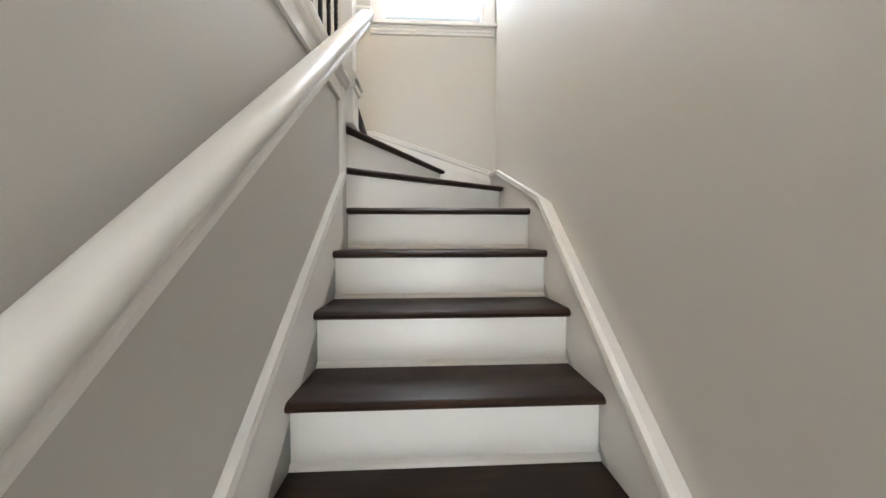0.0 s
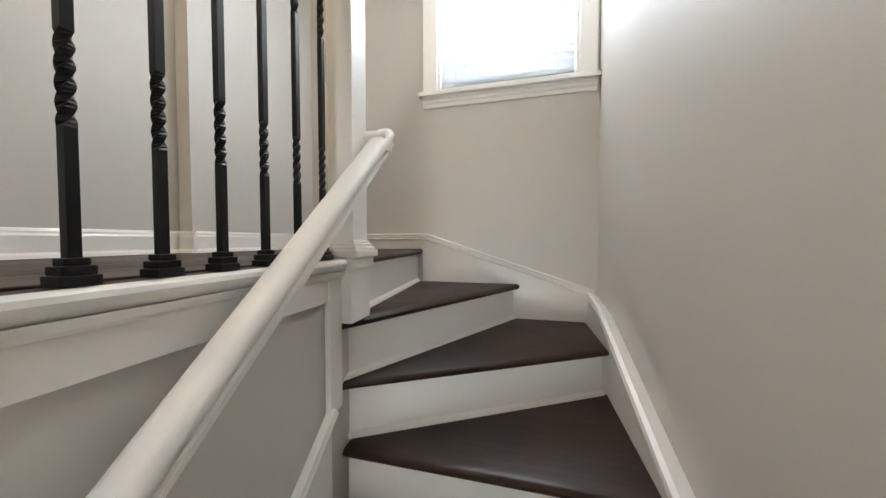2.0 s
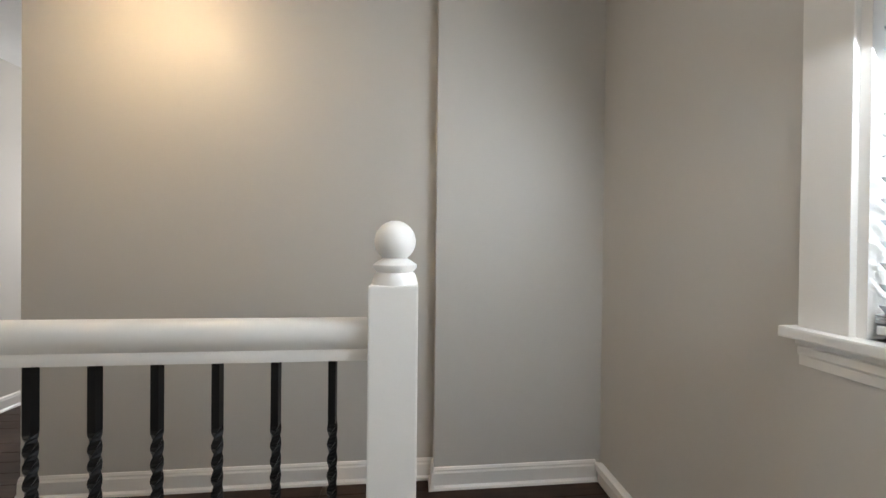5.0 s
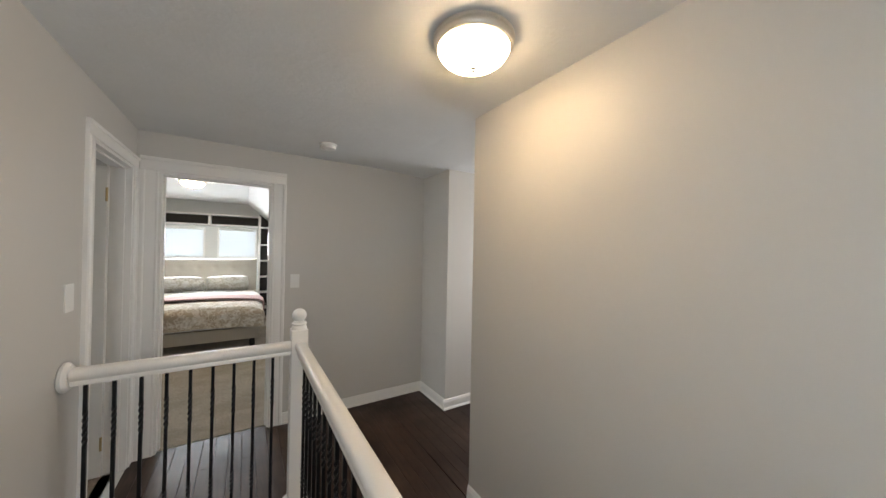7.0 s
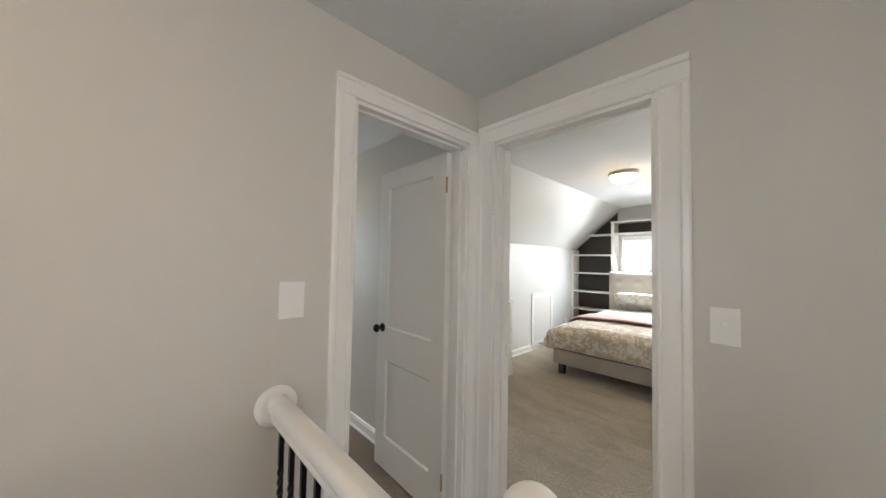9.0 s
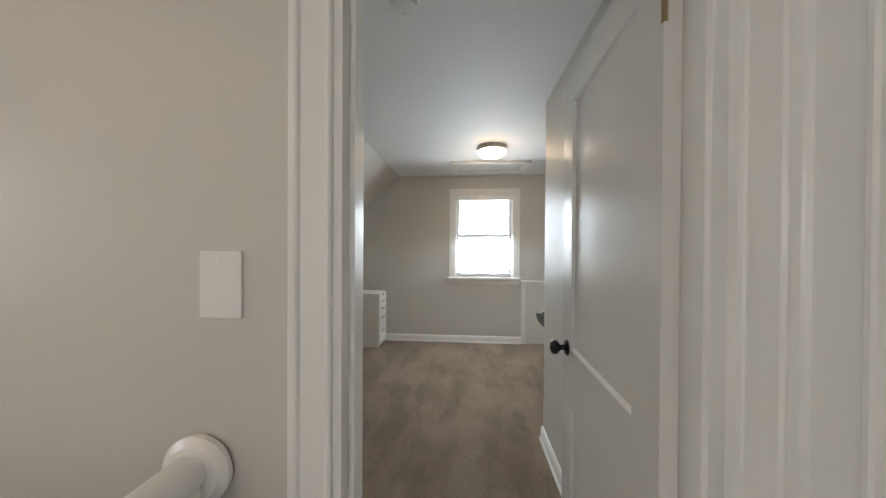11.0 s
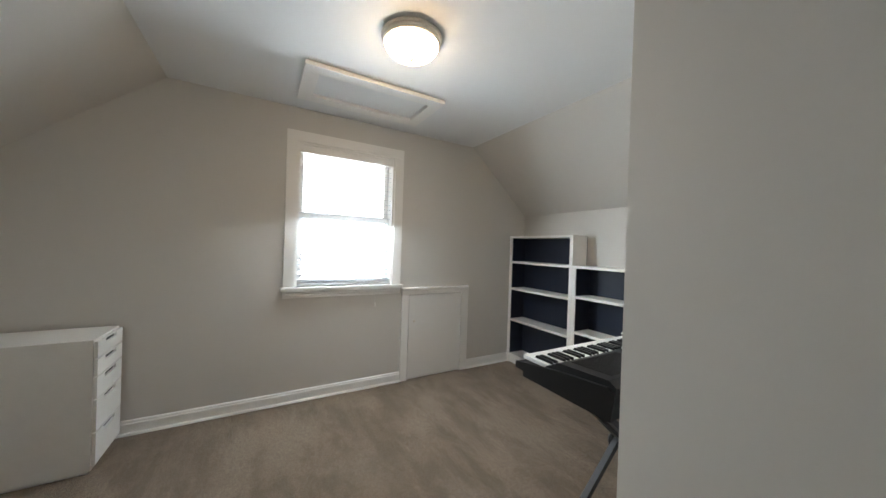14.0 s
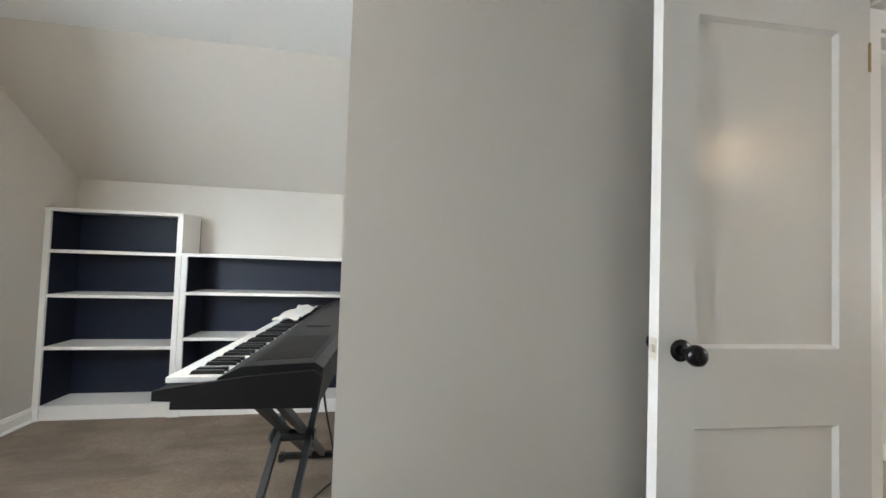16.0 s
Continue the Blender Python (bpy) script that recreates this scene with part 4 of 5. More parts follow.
# attic hatch in the ceiling
at = thing("attic_hatch", (4.18, -2.80, CH), "white attic hatch framed in the ceiling", "hatch")
hx0, hx1, hy0, hy1 = 3.93, 4.44, -3.27, -2.335
for b in ((hx0, hx0 + 0.09, hy0, hy1), (hx1 - 0.09, hx1, hy0, hy1), (hx0 + 0.09, hx1 - 0.09, hy0, hy0 + 0.09), (hx0 + 0.09, hx1 - 0.09, hy1 - 0.09, hy1)):
    part("frame", box(bmesh.new(), *b, CH - 0.028, CH - 0.001, 0.003), TRIM, at, "white frame board")
part("panel", box(bmesh.new(), hx0 + 0.10, hx1 - 0.096, hy0 + 0.095, hy1 - 0.095, CH - 0.008, CH - 0.002), SMOOTHCEIL, at, "white hatch panel")

# low access door under the window's side
ld = thing("access_door", (OX1, -3.66, 0), "low white access door beside the window", "access door")
y0, y1 = -4.04, -3.29
for b in ((y0, y0 + 0.085, 0, 0.81), (y1 - 0.07, y1, 0, 0.81)):
    part("casing", box(bmesh.new(), OX1 - 0.018, OX1 - 0.001, *b, 0.002), TRIM, ld)
part("head_casing", sweep(bmesh.new(), [(0, 0), (0.018, 0), (0.018, 0.040), (0.026, 0.046), (0.026, 0.060), (0, 0.066)], (OX1, y0, 0.812), (OX1, y1, 0.812), (-1, 0, 0), (0, 0, 1)), TRIM, ld)
part("leaf", box(bmesh.new(), OX1 - 0.014, OX1 - 0.001, y0 + 0.089, y1 - 0.074, 0.012, 0.806, 0.002), DOORPAINT, ld, "flat white leaf")
part("knob", turned(bmesh.new(), [(0, 0), (0.006, 0), (0.005, 0.010), (0.011, 0.016), (0.011, 0.022), (0, 0.026)], pose(OX1 - 0.014, -3.415, 0.56, 0, -90, 0), 16), NICKEL, ld, "small nickel knob", 40)
for z in (0.15, 0.68):
    part("hinge", box(bmesh.new(), OX1 - 0.022, OX1 - 0.014, y0 + 0.083, y0 + 0.095, z - 0.03, z + 0.03, 0.002), PLASTIC, ld)

# vents in the knee wall
vt = thing("wall_vent", (4.2, OY0, 1.5), "white return vent with a dark square opening", "vent")
for b in ((4.04, 4.065, 1.393, 1.600), (4.20, 4.37, 1.393, 1.600), (4.065, 4.20, 1.393, 1.420), (4.065, 4.20, 1.573, 1.600)):
    part("plate", box(bmesh.new(), b[0], b[1], OY0 - 0.012, OY0 - 0.001, b[2], b[3], 0.002), PLASTIC, vt)
part("backing", box(bmesh.new(), 4.065, 4.20, OY0 - 0.004, OY0 - 0.001, 1.42, 1.573), GREYMESH, vt, "grey mesh backing")
rg = thing("floor_register", (4.15, OY0, 0.25), "white louvred register low on the wall", "vent")
for b in ((3.99, 4.30, 0.125, 0.150), (3.99, 4.30, 0.360, 0.385), (3.99, 4.015, 0.15, 0.36), (4.275, 4.30, 0.15, 0.36), (4.14, 4.15, 0.15, 0.36)):
    part("frame", box(bmesh.new(), b[0], b[1], OY0 - 0.012, OY0 - 0.001, b[2], b[3], 0.002), PLASTIC, rg)
part("backing", box(bmesh.new(), 4.015, 4.275, OY0 - 0.003, OY0 - 0.001, 0.15, 0.36), GREYMESH, rg)
for i in range(12):
    z = 0.158 + i * 0.017
    bm = solid(bmesh.new(), [(4.015, OY0 - 0.004, z), (4.015, OY0 - 0.010, z - 0.004), (4.015, OY0 - 0.010, z + 0.001), (4.015, OY0 - 0.004, z + 0.006)], (0.26, 0, 0))
    part("slat", bm, PLASTIC, rg)

# drawer unit in the corner
du = thing("drawer_unit", (4.47, -1.09, 0), "white five-drawer unit with slot handles in the corner", "drawer unit")
part("carcass", box(bmesh.new(), 4.30, 4.645, -1.385, -0.80, 0.015, 0.715, 0.002), WHITELAM, du, "plain white carcass")
part("plinth", box(bmesh.new(), 4.31, 4.635, -1.37, -0.81, 0.0, 0.015), WHITELAM, du)
z = 0.705
for h in (0.092, 0.092, 0.118, 0.174, 0.174):
    bm = bmesh.new()
    z0, z1 = z - h + 0.003, z
    slab_wall(bm, "y", -1.402, -1.387, 4.304, 4.641, z0, z1, [(4.40, 4.55, z1 - 0.030, z1 - 0.006)])
    part("drawer_front", bm, WHITELAM, du, "white drawer front with a slot")
    # dark plate behind the cut stands in for the shade inside it
    part("slot", box(bmesh.new(), 4.40, 4.55, -1.3895, -1.3862, z1 - 0.030, z1 - 0.006), DARKSLOT, du, "dark plate for the shade inside the finger slot")
    z -= h + 0.004

# large mirror leaning on the wall
mr = thing("floor_mirror", (2.91, -0.83, 0), "large dark wooden framed mirror leaning on the wall", "mirror")
MM = pose(2.158, OY0 - 0.138, 0.003, -3.4, 0, 0)
MW, MH, MD, MF = 1.332, 0.990, 0.072, 0.030
for b in ((0, MW, 0, MF), (0, MW, MH - MF, MH), (0, MF, MF, MH - MF), (MW - MF, MW, MF, MH - MF)):
    bm = box(bmesh.new(), b[0], b[1], 0.0, MD, b[2], b[3], 0.002)
    bmesh.ops.transform(bm, matrix=MM, verts=bm.verts)
    part("frame", bm, MIRRORWOOD, mr, "dark stained wooden frame board")
bm = box(bmesh.new(), MF, MW - MF, 0.042, 0.048, MF, MH - MF)
bmesh.ops.transform(bm, matrix=MM, verts=bm.verts)
part("mirror_glass", bm, MIRROR, mr, "silvered mirror glass")
bm = box(bmesh.new(), MF, MW - MF, 0.050, 0.066, MF, MH - MF)
bmesh.ops.transform(bm, matrix=MM, verts=bm.verts)
part("backing", bm, MIRRORWOOD, mr)


def shelf_unit(name, x0, x1, shelves, top, label):
    ob = thing(name, ((x0 + x1) / 2, OY1 + 0.09, 0), label, "bookcase", "built-in shelves of the office")
    yf, yb = OY1 + 0.215, OY1 + 0.008
    part("back_panel", box(bmesh.new(), x0, x1, yb, yb + 0.006, 0.0, top), NAVY, ob, "dark navy back panel")
    for a in (x0, x1 - 0.035):
        side = part("side", box(bmesh.new(), a, a + 0.035, yb + 0.006, yf, 0, top, 0.002), TRIM, ob, "white upright")
        inner = (a + 0.035, a + 0.038) if a == x0 else (a - 0.003, a)
        part("side_lining", box(bmesh.new(), *inner, yb + 0.006, yf - 0.012, shelves[-1], top), NAVY, side, "dark navy inner face")
    part("top", box(bmesh.new(), x0, x1, yb + 0.006, yf + 0.006, top, top + 0.022, 0.002), TRIM, ob, "white top board")
    for z in shelves:
        part("shelf", box(bmesh.new(), x0 + 0.035, x1 - 0.035, yb + 0.006, yf - 0.002, z - 0.022, z, 0.002), TRIM, ob, "white shelf board")
    part("toe_board", box(bmesh.new(), x0 + 0.035, x1 - 0.035, yf - 0.03, yf - 0.012, 0, shelves[-1] - 0.022), TRIM, ob, "white toe board")


shelf_unit("bookcase", 3.83, OX1 - 0.006, (1.14, 0.84, 0.49, 0.10), 1.40, "tall white built-in bookcase with dark navy back, empty")
shelf_unit("bookcase", STUBX + 0.03, 3.827, (0.87, 0.55, 0.10), 1.12, "low white built-in bookcase with dark navy back, empty")

# digital piano on a cross stand
kb = thing("digital_piano", (2.8, -3.82, 0.70), "black digital piano with white keys on a stand", "keyboard")
ky0, ky1 = -4.50, -3.155
prof = [(2.585, 0.706), (2.965, 0.713), (2.965, 0.735), (3.012, 0.737), (3.012, 0.762), (2.868, 0.768), (2.862, 0.790), (2.80, 0.822), (2.60, 0.832), (2.575, 0.815)]
part("body", solid(bmesh.new(), [(x, ky0, z) for x, z in prof], (0, ky1 - ky0, 0)), PIANO, kb, "black plastic case")
for a in (ky0 - 0.012, ky1):
    endp = [(2.585, 0.704), (2.972, 0.711), (2.972, 0.733), (3.018, 0.736), (3.018, 0.762), (2.99, 0.768), (2.78, 0.797), (2.60, 0.812), (2.573, 0.795)]
    part("end_cheek", solid(bmesh.new(), [(x, a, z) for x, z in endp], (0, 0.012, 0)), PIANO, kb, "black end cheek")
kw = (ky1 - ky0 - 0.05) / 52
whitekey = bpy.data.meshes.new("white_key")
bm = box(bmesh.new(), 2.870, 3.010, 0.0005, kw - 0.0008, 0.770, 0.786, 0.0015)
bm.to_mesh(whitekey)
bm.free()
whitekey.materials.append(KEYWHITE)
blackkey = bpy.data.meshes.new("black_key")
bm = solid(bmesh.new(), [(2.870, -0.0055, 0.784), (2.962, -0.0055, 0.784), (2.954, -0.0055, 0.797), (2.870, -0.0055, 0.797)], (0, 0.011, 0))
bm.to_mesh(blackkey)
bm.free()
blackkey.materials.append(PIANO)
for i in range(52):
    k = new("white_key", whitekey)
    k.matrix_world = Matrix.Translation((0, ky0 + 0.025 + i * kw, 0))
    k.parent = kb
    k.matrix_parent_inverse = kb.matrix_world.inverted()
    if i % 7 in (0, 1, 3, 4, 5) and i < 51:
        k = new("black_key", blackkey)
        k.matrix_world = Matrix.Translation((0, ky0 + 0.025 + (i + 1) * kw, 0))
        k.parent = kb
        k.matrix_parent_inverse = kb.matrix_world.inverted()
for i in range(24):
    bm = box(bmesh.new(), 2.622 + i * 0.0068, 2.6252 + i * 0.0068, ky1 - 0.34, ky1 - 0.05, 0.8285 - i * 0.00034, 0.8325 - i * 0.00034)
    part("speaker_slat", bm, PIANO, kb)
part("control_panel", box(bmesh.new(), 2.66, 2.76, ky0 + 0.45, ky0 + 0.85, 0.8275, 0.8315), DARKSLOT, kb, "dark control panel")

st = thing("keyboard_stand", (2.78, -3.8, 0), "black metal cross stand under the keyboard", "stand")


def bar(bm, p, q, w):
    p, q = Vector(p), Vector(q)
    d = (q - p).normalized()
    s = d.cross(Vector((1, 0, 0))).normalized()
    u = Vector((1, 0, 0))
    return solid(bm, [p + s * w + u * w, p - s * w + u * w, p - s * w - u * w, p + s * w - u * w], q - p)


NEAR, FAR = -3.235, -4.085
for x in (2.755, 2.825):
    part("leg", bar(bmesh.new(), (x, NEAR - 0.04, 0.711), (x, FAR, 0.03), 0.013), BLACKTUBE, st, "black square tube leg")
for x in (2.725, 2.855):
    part("leg", bar(bmesh.new(), (x, FAR + 0.04, 0.711), (x, NEAR, 0.03), 0.013), BLACKTUBE, st, "black square tube leg")
for y in (NEAR - 0.04, FAR + 0.04):
    part("support_arm", box(bmesh.new(), 2.60, 2.95, y - 0.015, y + 0.015, 0.701, 0.727, 0.003), BLACKTUBE, st, "black support arm")
for y in (NEAR, FAR):
    part("foot", box(bmesh.new(), 2.62, 2.98, y - 0.014, y + 0.014, 0.012, 0.038, 0.004), BLACKTUBE, st, "black foot bar")
    for x in (2.61, 2.96):
        part("rubber_foot", box(bmesh.new(), x, x + 0.03, y - 0.017, y + 0.017, 0.0, 0.042, 0.004), BLACKTUBE, st)
part("pivot", turned(bmesh.new(), [(0, -0.085), (0.024, -0.085), (0.024, 0.085), (0, 0.085)], pose(2.79, -3.66, 0.371, 0, 90, 0), 16), BLACKTUBE, st, "round pivot bolt", 40)
part("adjuster", turned(bmesh.new(), [(0, 0), (0.034, 0), (0.036, 0.012), (0.020, 0.026), (0, 0.028)], pose(2.868, -3.66, 0.371, 0, 90, 0), 16), BLACKTUBE, st, "toothed adjusting knob", 40)

# a crumpled white paper on the far keys
pp = thing("paper", (2.95, -4.1, 0.80), "crumpled white paper lying on the keys", "paper")
bm = bmesh.new()
bmesh.ops.create_grid(bm, x_segments=14, y_segments=14, size=0.5, matrix=pose(0, 0, 0))
for v in bm.verts:
    p = Vector((v.co.x * 0.12, v.co.y * 0.42, 0))
    v.co = Vector((2.935 + p.x, -4.10 + p.y, 0.803 + 0.030 * abs(noise.noise(p * 22))))
bmesh.ops.solidify(bm, geom=bm.faces[:], thickness=0.0015)
part("sheet", bm, PLASTIC, pp, "", 60)

# a black cable on the carpet
cu = bpy.data.curves.new("power_cable", "CURVE")
cu.dimensions, cu.bevel_depth, cu.bevel_resolution = "3D", 0.004, 2
sp = cu.splines.new("BEZIER")
pts = [(2.56, -3.33, 0.70), (2.53, -3.40, 0.25), (2.62, -3.30, 0.006), (2.82, -3.22, 0.006), (2.75, -3.60, 0.006), (2.52, -4.0, 0.006)]
sp.bezier_points.add(len(pts) - 1)
for b, p in zip(sp.bezier_points, pts):
    b.co, b.handle_left_type, b.handle_right_type = p, "AUTO", "AUTO"
cu.materials.append(BLACKTUBE)
tagged(new("power_cable", cu), "black power cable hanging from the keyboard to the carpet", "cable")

for ob, rise in ((kb, 0.021), (st, 0.0), (pp, 0.021)):
    ob.location = ob.location + Vector((-0.053, 0.02, rise))
office_parts += [ob for ob in scene.objects if ob not in before_office and ob.parent is None]
for ob in office_parts:
    ob.location = ob.location + OFFICE

# ---- bedroom ----
BS = thing("bedroom_bookcase", (0.9, BY1 + 0.13, 0), "white built-in shelves with dark back round the windows", "bookcase")
yf, yb = BY1 + 0.27, BY1 + 0.008


def slope_at(x):
    """Height of the bedroom's ceiling at x."""
    if x > BP1:
        return CHB - (x - BP1) * (CHB - KNEE) / (BX1 - BP1)
    if x < BP0:
        return CHB - (BP0 - x) * (CHB - KNEE) / (BP0 - BX0)
    return CHB


for a0, a1 in ((1.705, BX1 - 0.021), (BX0 + 0.001, 0.02)):
    ring = [(a0, yb, 0.0), (a1, yb, 0.0), (a1, yb, slope_at(a1) - 0.01), (a0, yb, slope_at(a0) - 0.01)]
    part("back_panel", solid(bmesh.new(), ring, (0, 0.006, 0)), BROWNPAINT, BS, "dark brown back panel")
part("back_panel", box(bmesh.new(), 0.02, 1.705, yb, yb + 0.006, 1.94, 2.15), BROWNPAINT, BS, "dark brown back panel")
for x in (0.0, 1.69):
    part("upright", box(bmesh.new(), x, x + 0.045, yb + 0.006, yf, 0.0, min(2.15, slope_at(x + 0.045) - 0.01), 0.002), TRIM, BS, "white upright")
part("upright", box(bmesh.new(), BX1 - 0.065, BX1 - 0.022, yb + 0.006, yf, 0.0, slope_at(BX1 - 0.022) - 0.03, 0.002), TRIM, BS)
part("upright", box(bmesh.new(), BX0 + 0.002, BX0 + 0.045, yb + 0.006, yf, 0.0, slope_at(BX0) - 0.01, 0.002), TRIM, BS)
part("divider", box(bmesh.new(), 0.86, 0.90, yb + 0.006, yf, 1.95, 2.13, 0.002), TRIM, BS)
part("top_board", box(bmesh.new(), 0.0, 1.745, yb + 0.006, yf + 0.01, 2.13, 2.155, 0.002), TRIM, BS, "white top board")
part("header_board", box(bmesh.new(), 0.045, 1.69, yb + 0.006, yf, 1.925, 1.95, 0.002), TRIM, BS)
for z in (1.94, 1.57, 1.23, 0.89, 0.56, 0.23):
    hi = min(BX1 - 0.065, BX1 - (z + 0.03 - KNEE) * (BX1 - BP1) / (CHB - KNEE) if z > KNEE - 0.03 else BX1 - 0.065)
    part("shelf", box(bmesh.new(), 1.735, hi, yb + 0.006, yf - 0.004, z - 0.025, z, 0.002), TRIM, BS, "white shelf board")
    lo = max(BX0 + 0.045, BX0 + (z + 0.03 - KNEE) * (BP0 - BX0) / (CHB - KNEE) if z > KNEE - 0.03 else BX0 + 0.045)
    part("shelf", box(bmesh.new(), lo, 0.0, yb + 0.006, yf - 0.004, z - 0.025, z, 0.002), TRIM, BS, "white shelf board")

for k, (a0, a1) in enumerate(((WIN_B[0], 0.76), (0.96, WIN_B[1]))):
    w = thing("window_%d" % (3 + k), ((a0 + a1) / 2, BY1, WIN_B[2]), "white bedroom window with a bright closed shade", "window")
    w["kind"] = "structure"
    for b in ((a0, a0 + 0.03, WIN_B[2], WIN_B[3]), (a1 - 0.03, a1, WIN_B[2], WIN_B[3]), (a0 + 0.03, a1 - 0.03, WIN_B[3] - 0.03, WIN_B[3]), (a0 + 0.03, a1 - 0.03, WIN_B[2], WIN_B[2] + 0.03)):
        part("window_frame", box(bmesh.new(), b[0], b[1], BY1 - 0.12, BY1 + 0.004, b[2], b[3]), TRIM, w)
    p = part("pane", box(bmesh.new(), a0 + 0.03, a1 - 0.03, BY1 - 0.10, BY1 - 0.096, WIN_B[2] + 0.03, WIN_B[3] - 0.03), GLASS, w, "clear pane")
    p.visible_shadow = False
    part("shade", box(bmesh.new(), a0 + 0.032, a1 - 0.032, BY1 - 0.045, BY1 - 0.043, WIN_B[2] + 0.03, WIN_B[3] - 0.03), SLAT, w, "white closed fabric shade")
    part("roller", turned(bmesh.new(), [(0, -0.3), (0.014, -0.3), (0.014, 0.3), (0, 0.3)], pose((a0 + a1) / 2, BY1 - 0.03, WIN_B[3] - 0.045, 0, 90, 0), 12), PLASTIC, w)

# bed
bed = thing("bed", (0.89, -6.7, 0), "upholstered beige bed with a tufted headboard", "bed")
bx0, bx1, bfoot, bhead = 0.06, 1.74, -5.60, -7.66
part("foot_rail", box(bmesh.new(), bx0, bx1, bfoot - 0.05, bfoot, 0.13, 0.31, 0.015), LINEN, bed, "beige upholstered foot rail")
for x in (bx0, bx1 - 0.05):
    part("side_rail", box(bmesh.new(), x, x + 0.05, bhead, bfoot - 0.05, 0.13, 0.31, 0.012), LINEN, bed, "beige upholstered side rail")
for x in (bx0 + 0.06, bx1 - 0.13):
    for y in (bfoot - 0.10, bhead + 0.05):
        part("leg", box(bmesh.new(), x, x + 0.07, y, y + 0.07, 0.004, 0.13, 0.004), DARKSLOT, bed, "black block leg")
part("mattress", box(bmesh.new(), bx0 + 0.04, bx1 - 0.04, bhead + 0.02, bfoot - 0.04, 0.28, 0.56, 0.05), SHEET, bed, "white mattress")
bm = bmesh.new()
nx, nz = 56, 30
hz0, hz1 = 0.25, 1.27
grid = []
for i in range(nx + 1):
    row = []
    for j in range(nz + 1):
        x = bx0 + (bx1 - bx0) * i / nx
        z = hz0 + (hz1 - hz0) * j / nz
        d = 0.0
        for cx in range(6):
            for cz in (1.09, 0.84):
                r2 = ((x - (bx0 + 0.16 + cx * 0.272)) ** 2 + (z - cz) ** 2) / 0.0016
                d -= 0.018 * math.exp(-r2)
        e = min(x - bx0, bx1 - x, hz1 - z)
        d -= 0.02 * max(0, 1 - e / 0.03) ** 2
        row.append(bm.verts.new((x, bhead + 0.02 + d, z)))
    grid.append(row)
for i in range(nx):
    for j in range(nz):
        bm.faces.new((grid[i][j], grid[i + 1][j], grid[i + 1][j + 1], grid[i][j + 1]))
geom = bmesh.ops.extrude_face_region(bm, geom=bm.faces[:])["geom"]
for v in geom:
    if isinstance(v, bmesh.types.BMVert):
        v.co.y = bhead - 0.055
bmesh.ops.recalc_face_normals(bm, faces=bm.faces[:])
part("headboard", bm, LINEN, bed, "beige button-tufted headboard", 60)


def draped(name, x0, x1, y0, y1, top, hang_x, hang_y0, hang_y1, lump, seed, material, label, thick=0.02):
    """Bedding that lies over the mattress and hangs down its sides; y0 the head, y1 the foot."""
    bm = bmesh.new()
    n, m = 64, 64
    w, l = (x1 - x0), (y1 - y0)
    rows = []
    for i in range(n + 1):
        s = -hang_x + (w + 2 * hang_x) * i / n
        row = []
        for j in range(m + 1):
            t = -hang_y0 + (l + hang_y0 + hang_y1) * j / m
            x, y, z = x0 + min(max(s, 0), w), y0 + min(max(t, 0), l), top
            over_x = max(-s, s - w, 0)
            over_y = max(t - l, 0)
            p = Vector((s * 3.1 + seed, t * 3.1, 0.3))
            wob = noise.noise(p) * 0.6 + noise.noise(p * 2.3) * 0.4
            crown = 0.035 * (1 - (2 * s / w - 1) ** 2) if 0 < s < w else 0
            z += lump * wob + crown - max(over_x, over_y) * 0.93
            out = min(over_x, 0.10) * 0.55 + 0.05 * min(over_x, 0.05) / 0.05
            if over_x > 0:
                x += (1 if s > w else -1) * (out + 0.03 * wob * min(1, over_x / 0.1))
            if over_y > 0:
                y += (0.05 * min(over_y, 0.05) / 0.05 + min(over_y, 0.10) * 0.4 + 0.035 * noise.noise(Vector((s * 6 + seed, over_y * 2, 1.7))) * min(1, over_y / 0.08))
            row.append(bm.verts.new((x, y, z)))
        rows.append(row)
    for i in range(n):
        for j in range(m):
            bm.faces.new((rows[i][j], rows[i + 1][j], rows[i + 1][j + 1], rows[i][j + 1]))
    bmesh.ops.recalc_face_normals(bm, faces=bm.faces[:])
    bmesh.ops.solidify(bm, geom=bm.faces[:], thickness=thick)
    ob = thing(name, ((x0 + x1) / 2, (y0 + y1) / 2, top), label, "bedding")
    part("cloth", bm, material, ob, "", 80)
    return ob


draped("comforter", bx0 + 0.05, bx1 - 0.05, -7.25, bfoot - 0.02, 0.60, 0.30, 0.0, 0.30, 0.022, 1.0, FLORAL, "beige and white floral comforter hanging over the bed")
draped("white_duvet", bx0 + 0.05, bx1 - 0.05, -7.40, -6.62, 0.635, 0.26, 0.0, 0.0, 0.020, 7.0, SHEETPRINT, "white floral duvet fold near the pillows")
draped("throw_blanket", bx0 + 0.02, bx1 - 0.02, -6.66, -6.22, 0.650, 0.34, 0.0, 0.0, 0.014, 13.0, PINK, "dusty pink throw blanket across the bed")


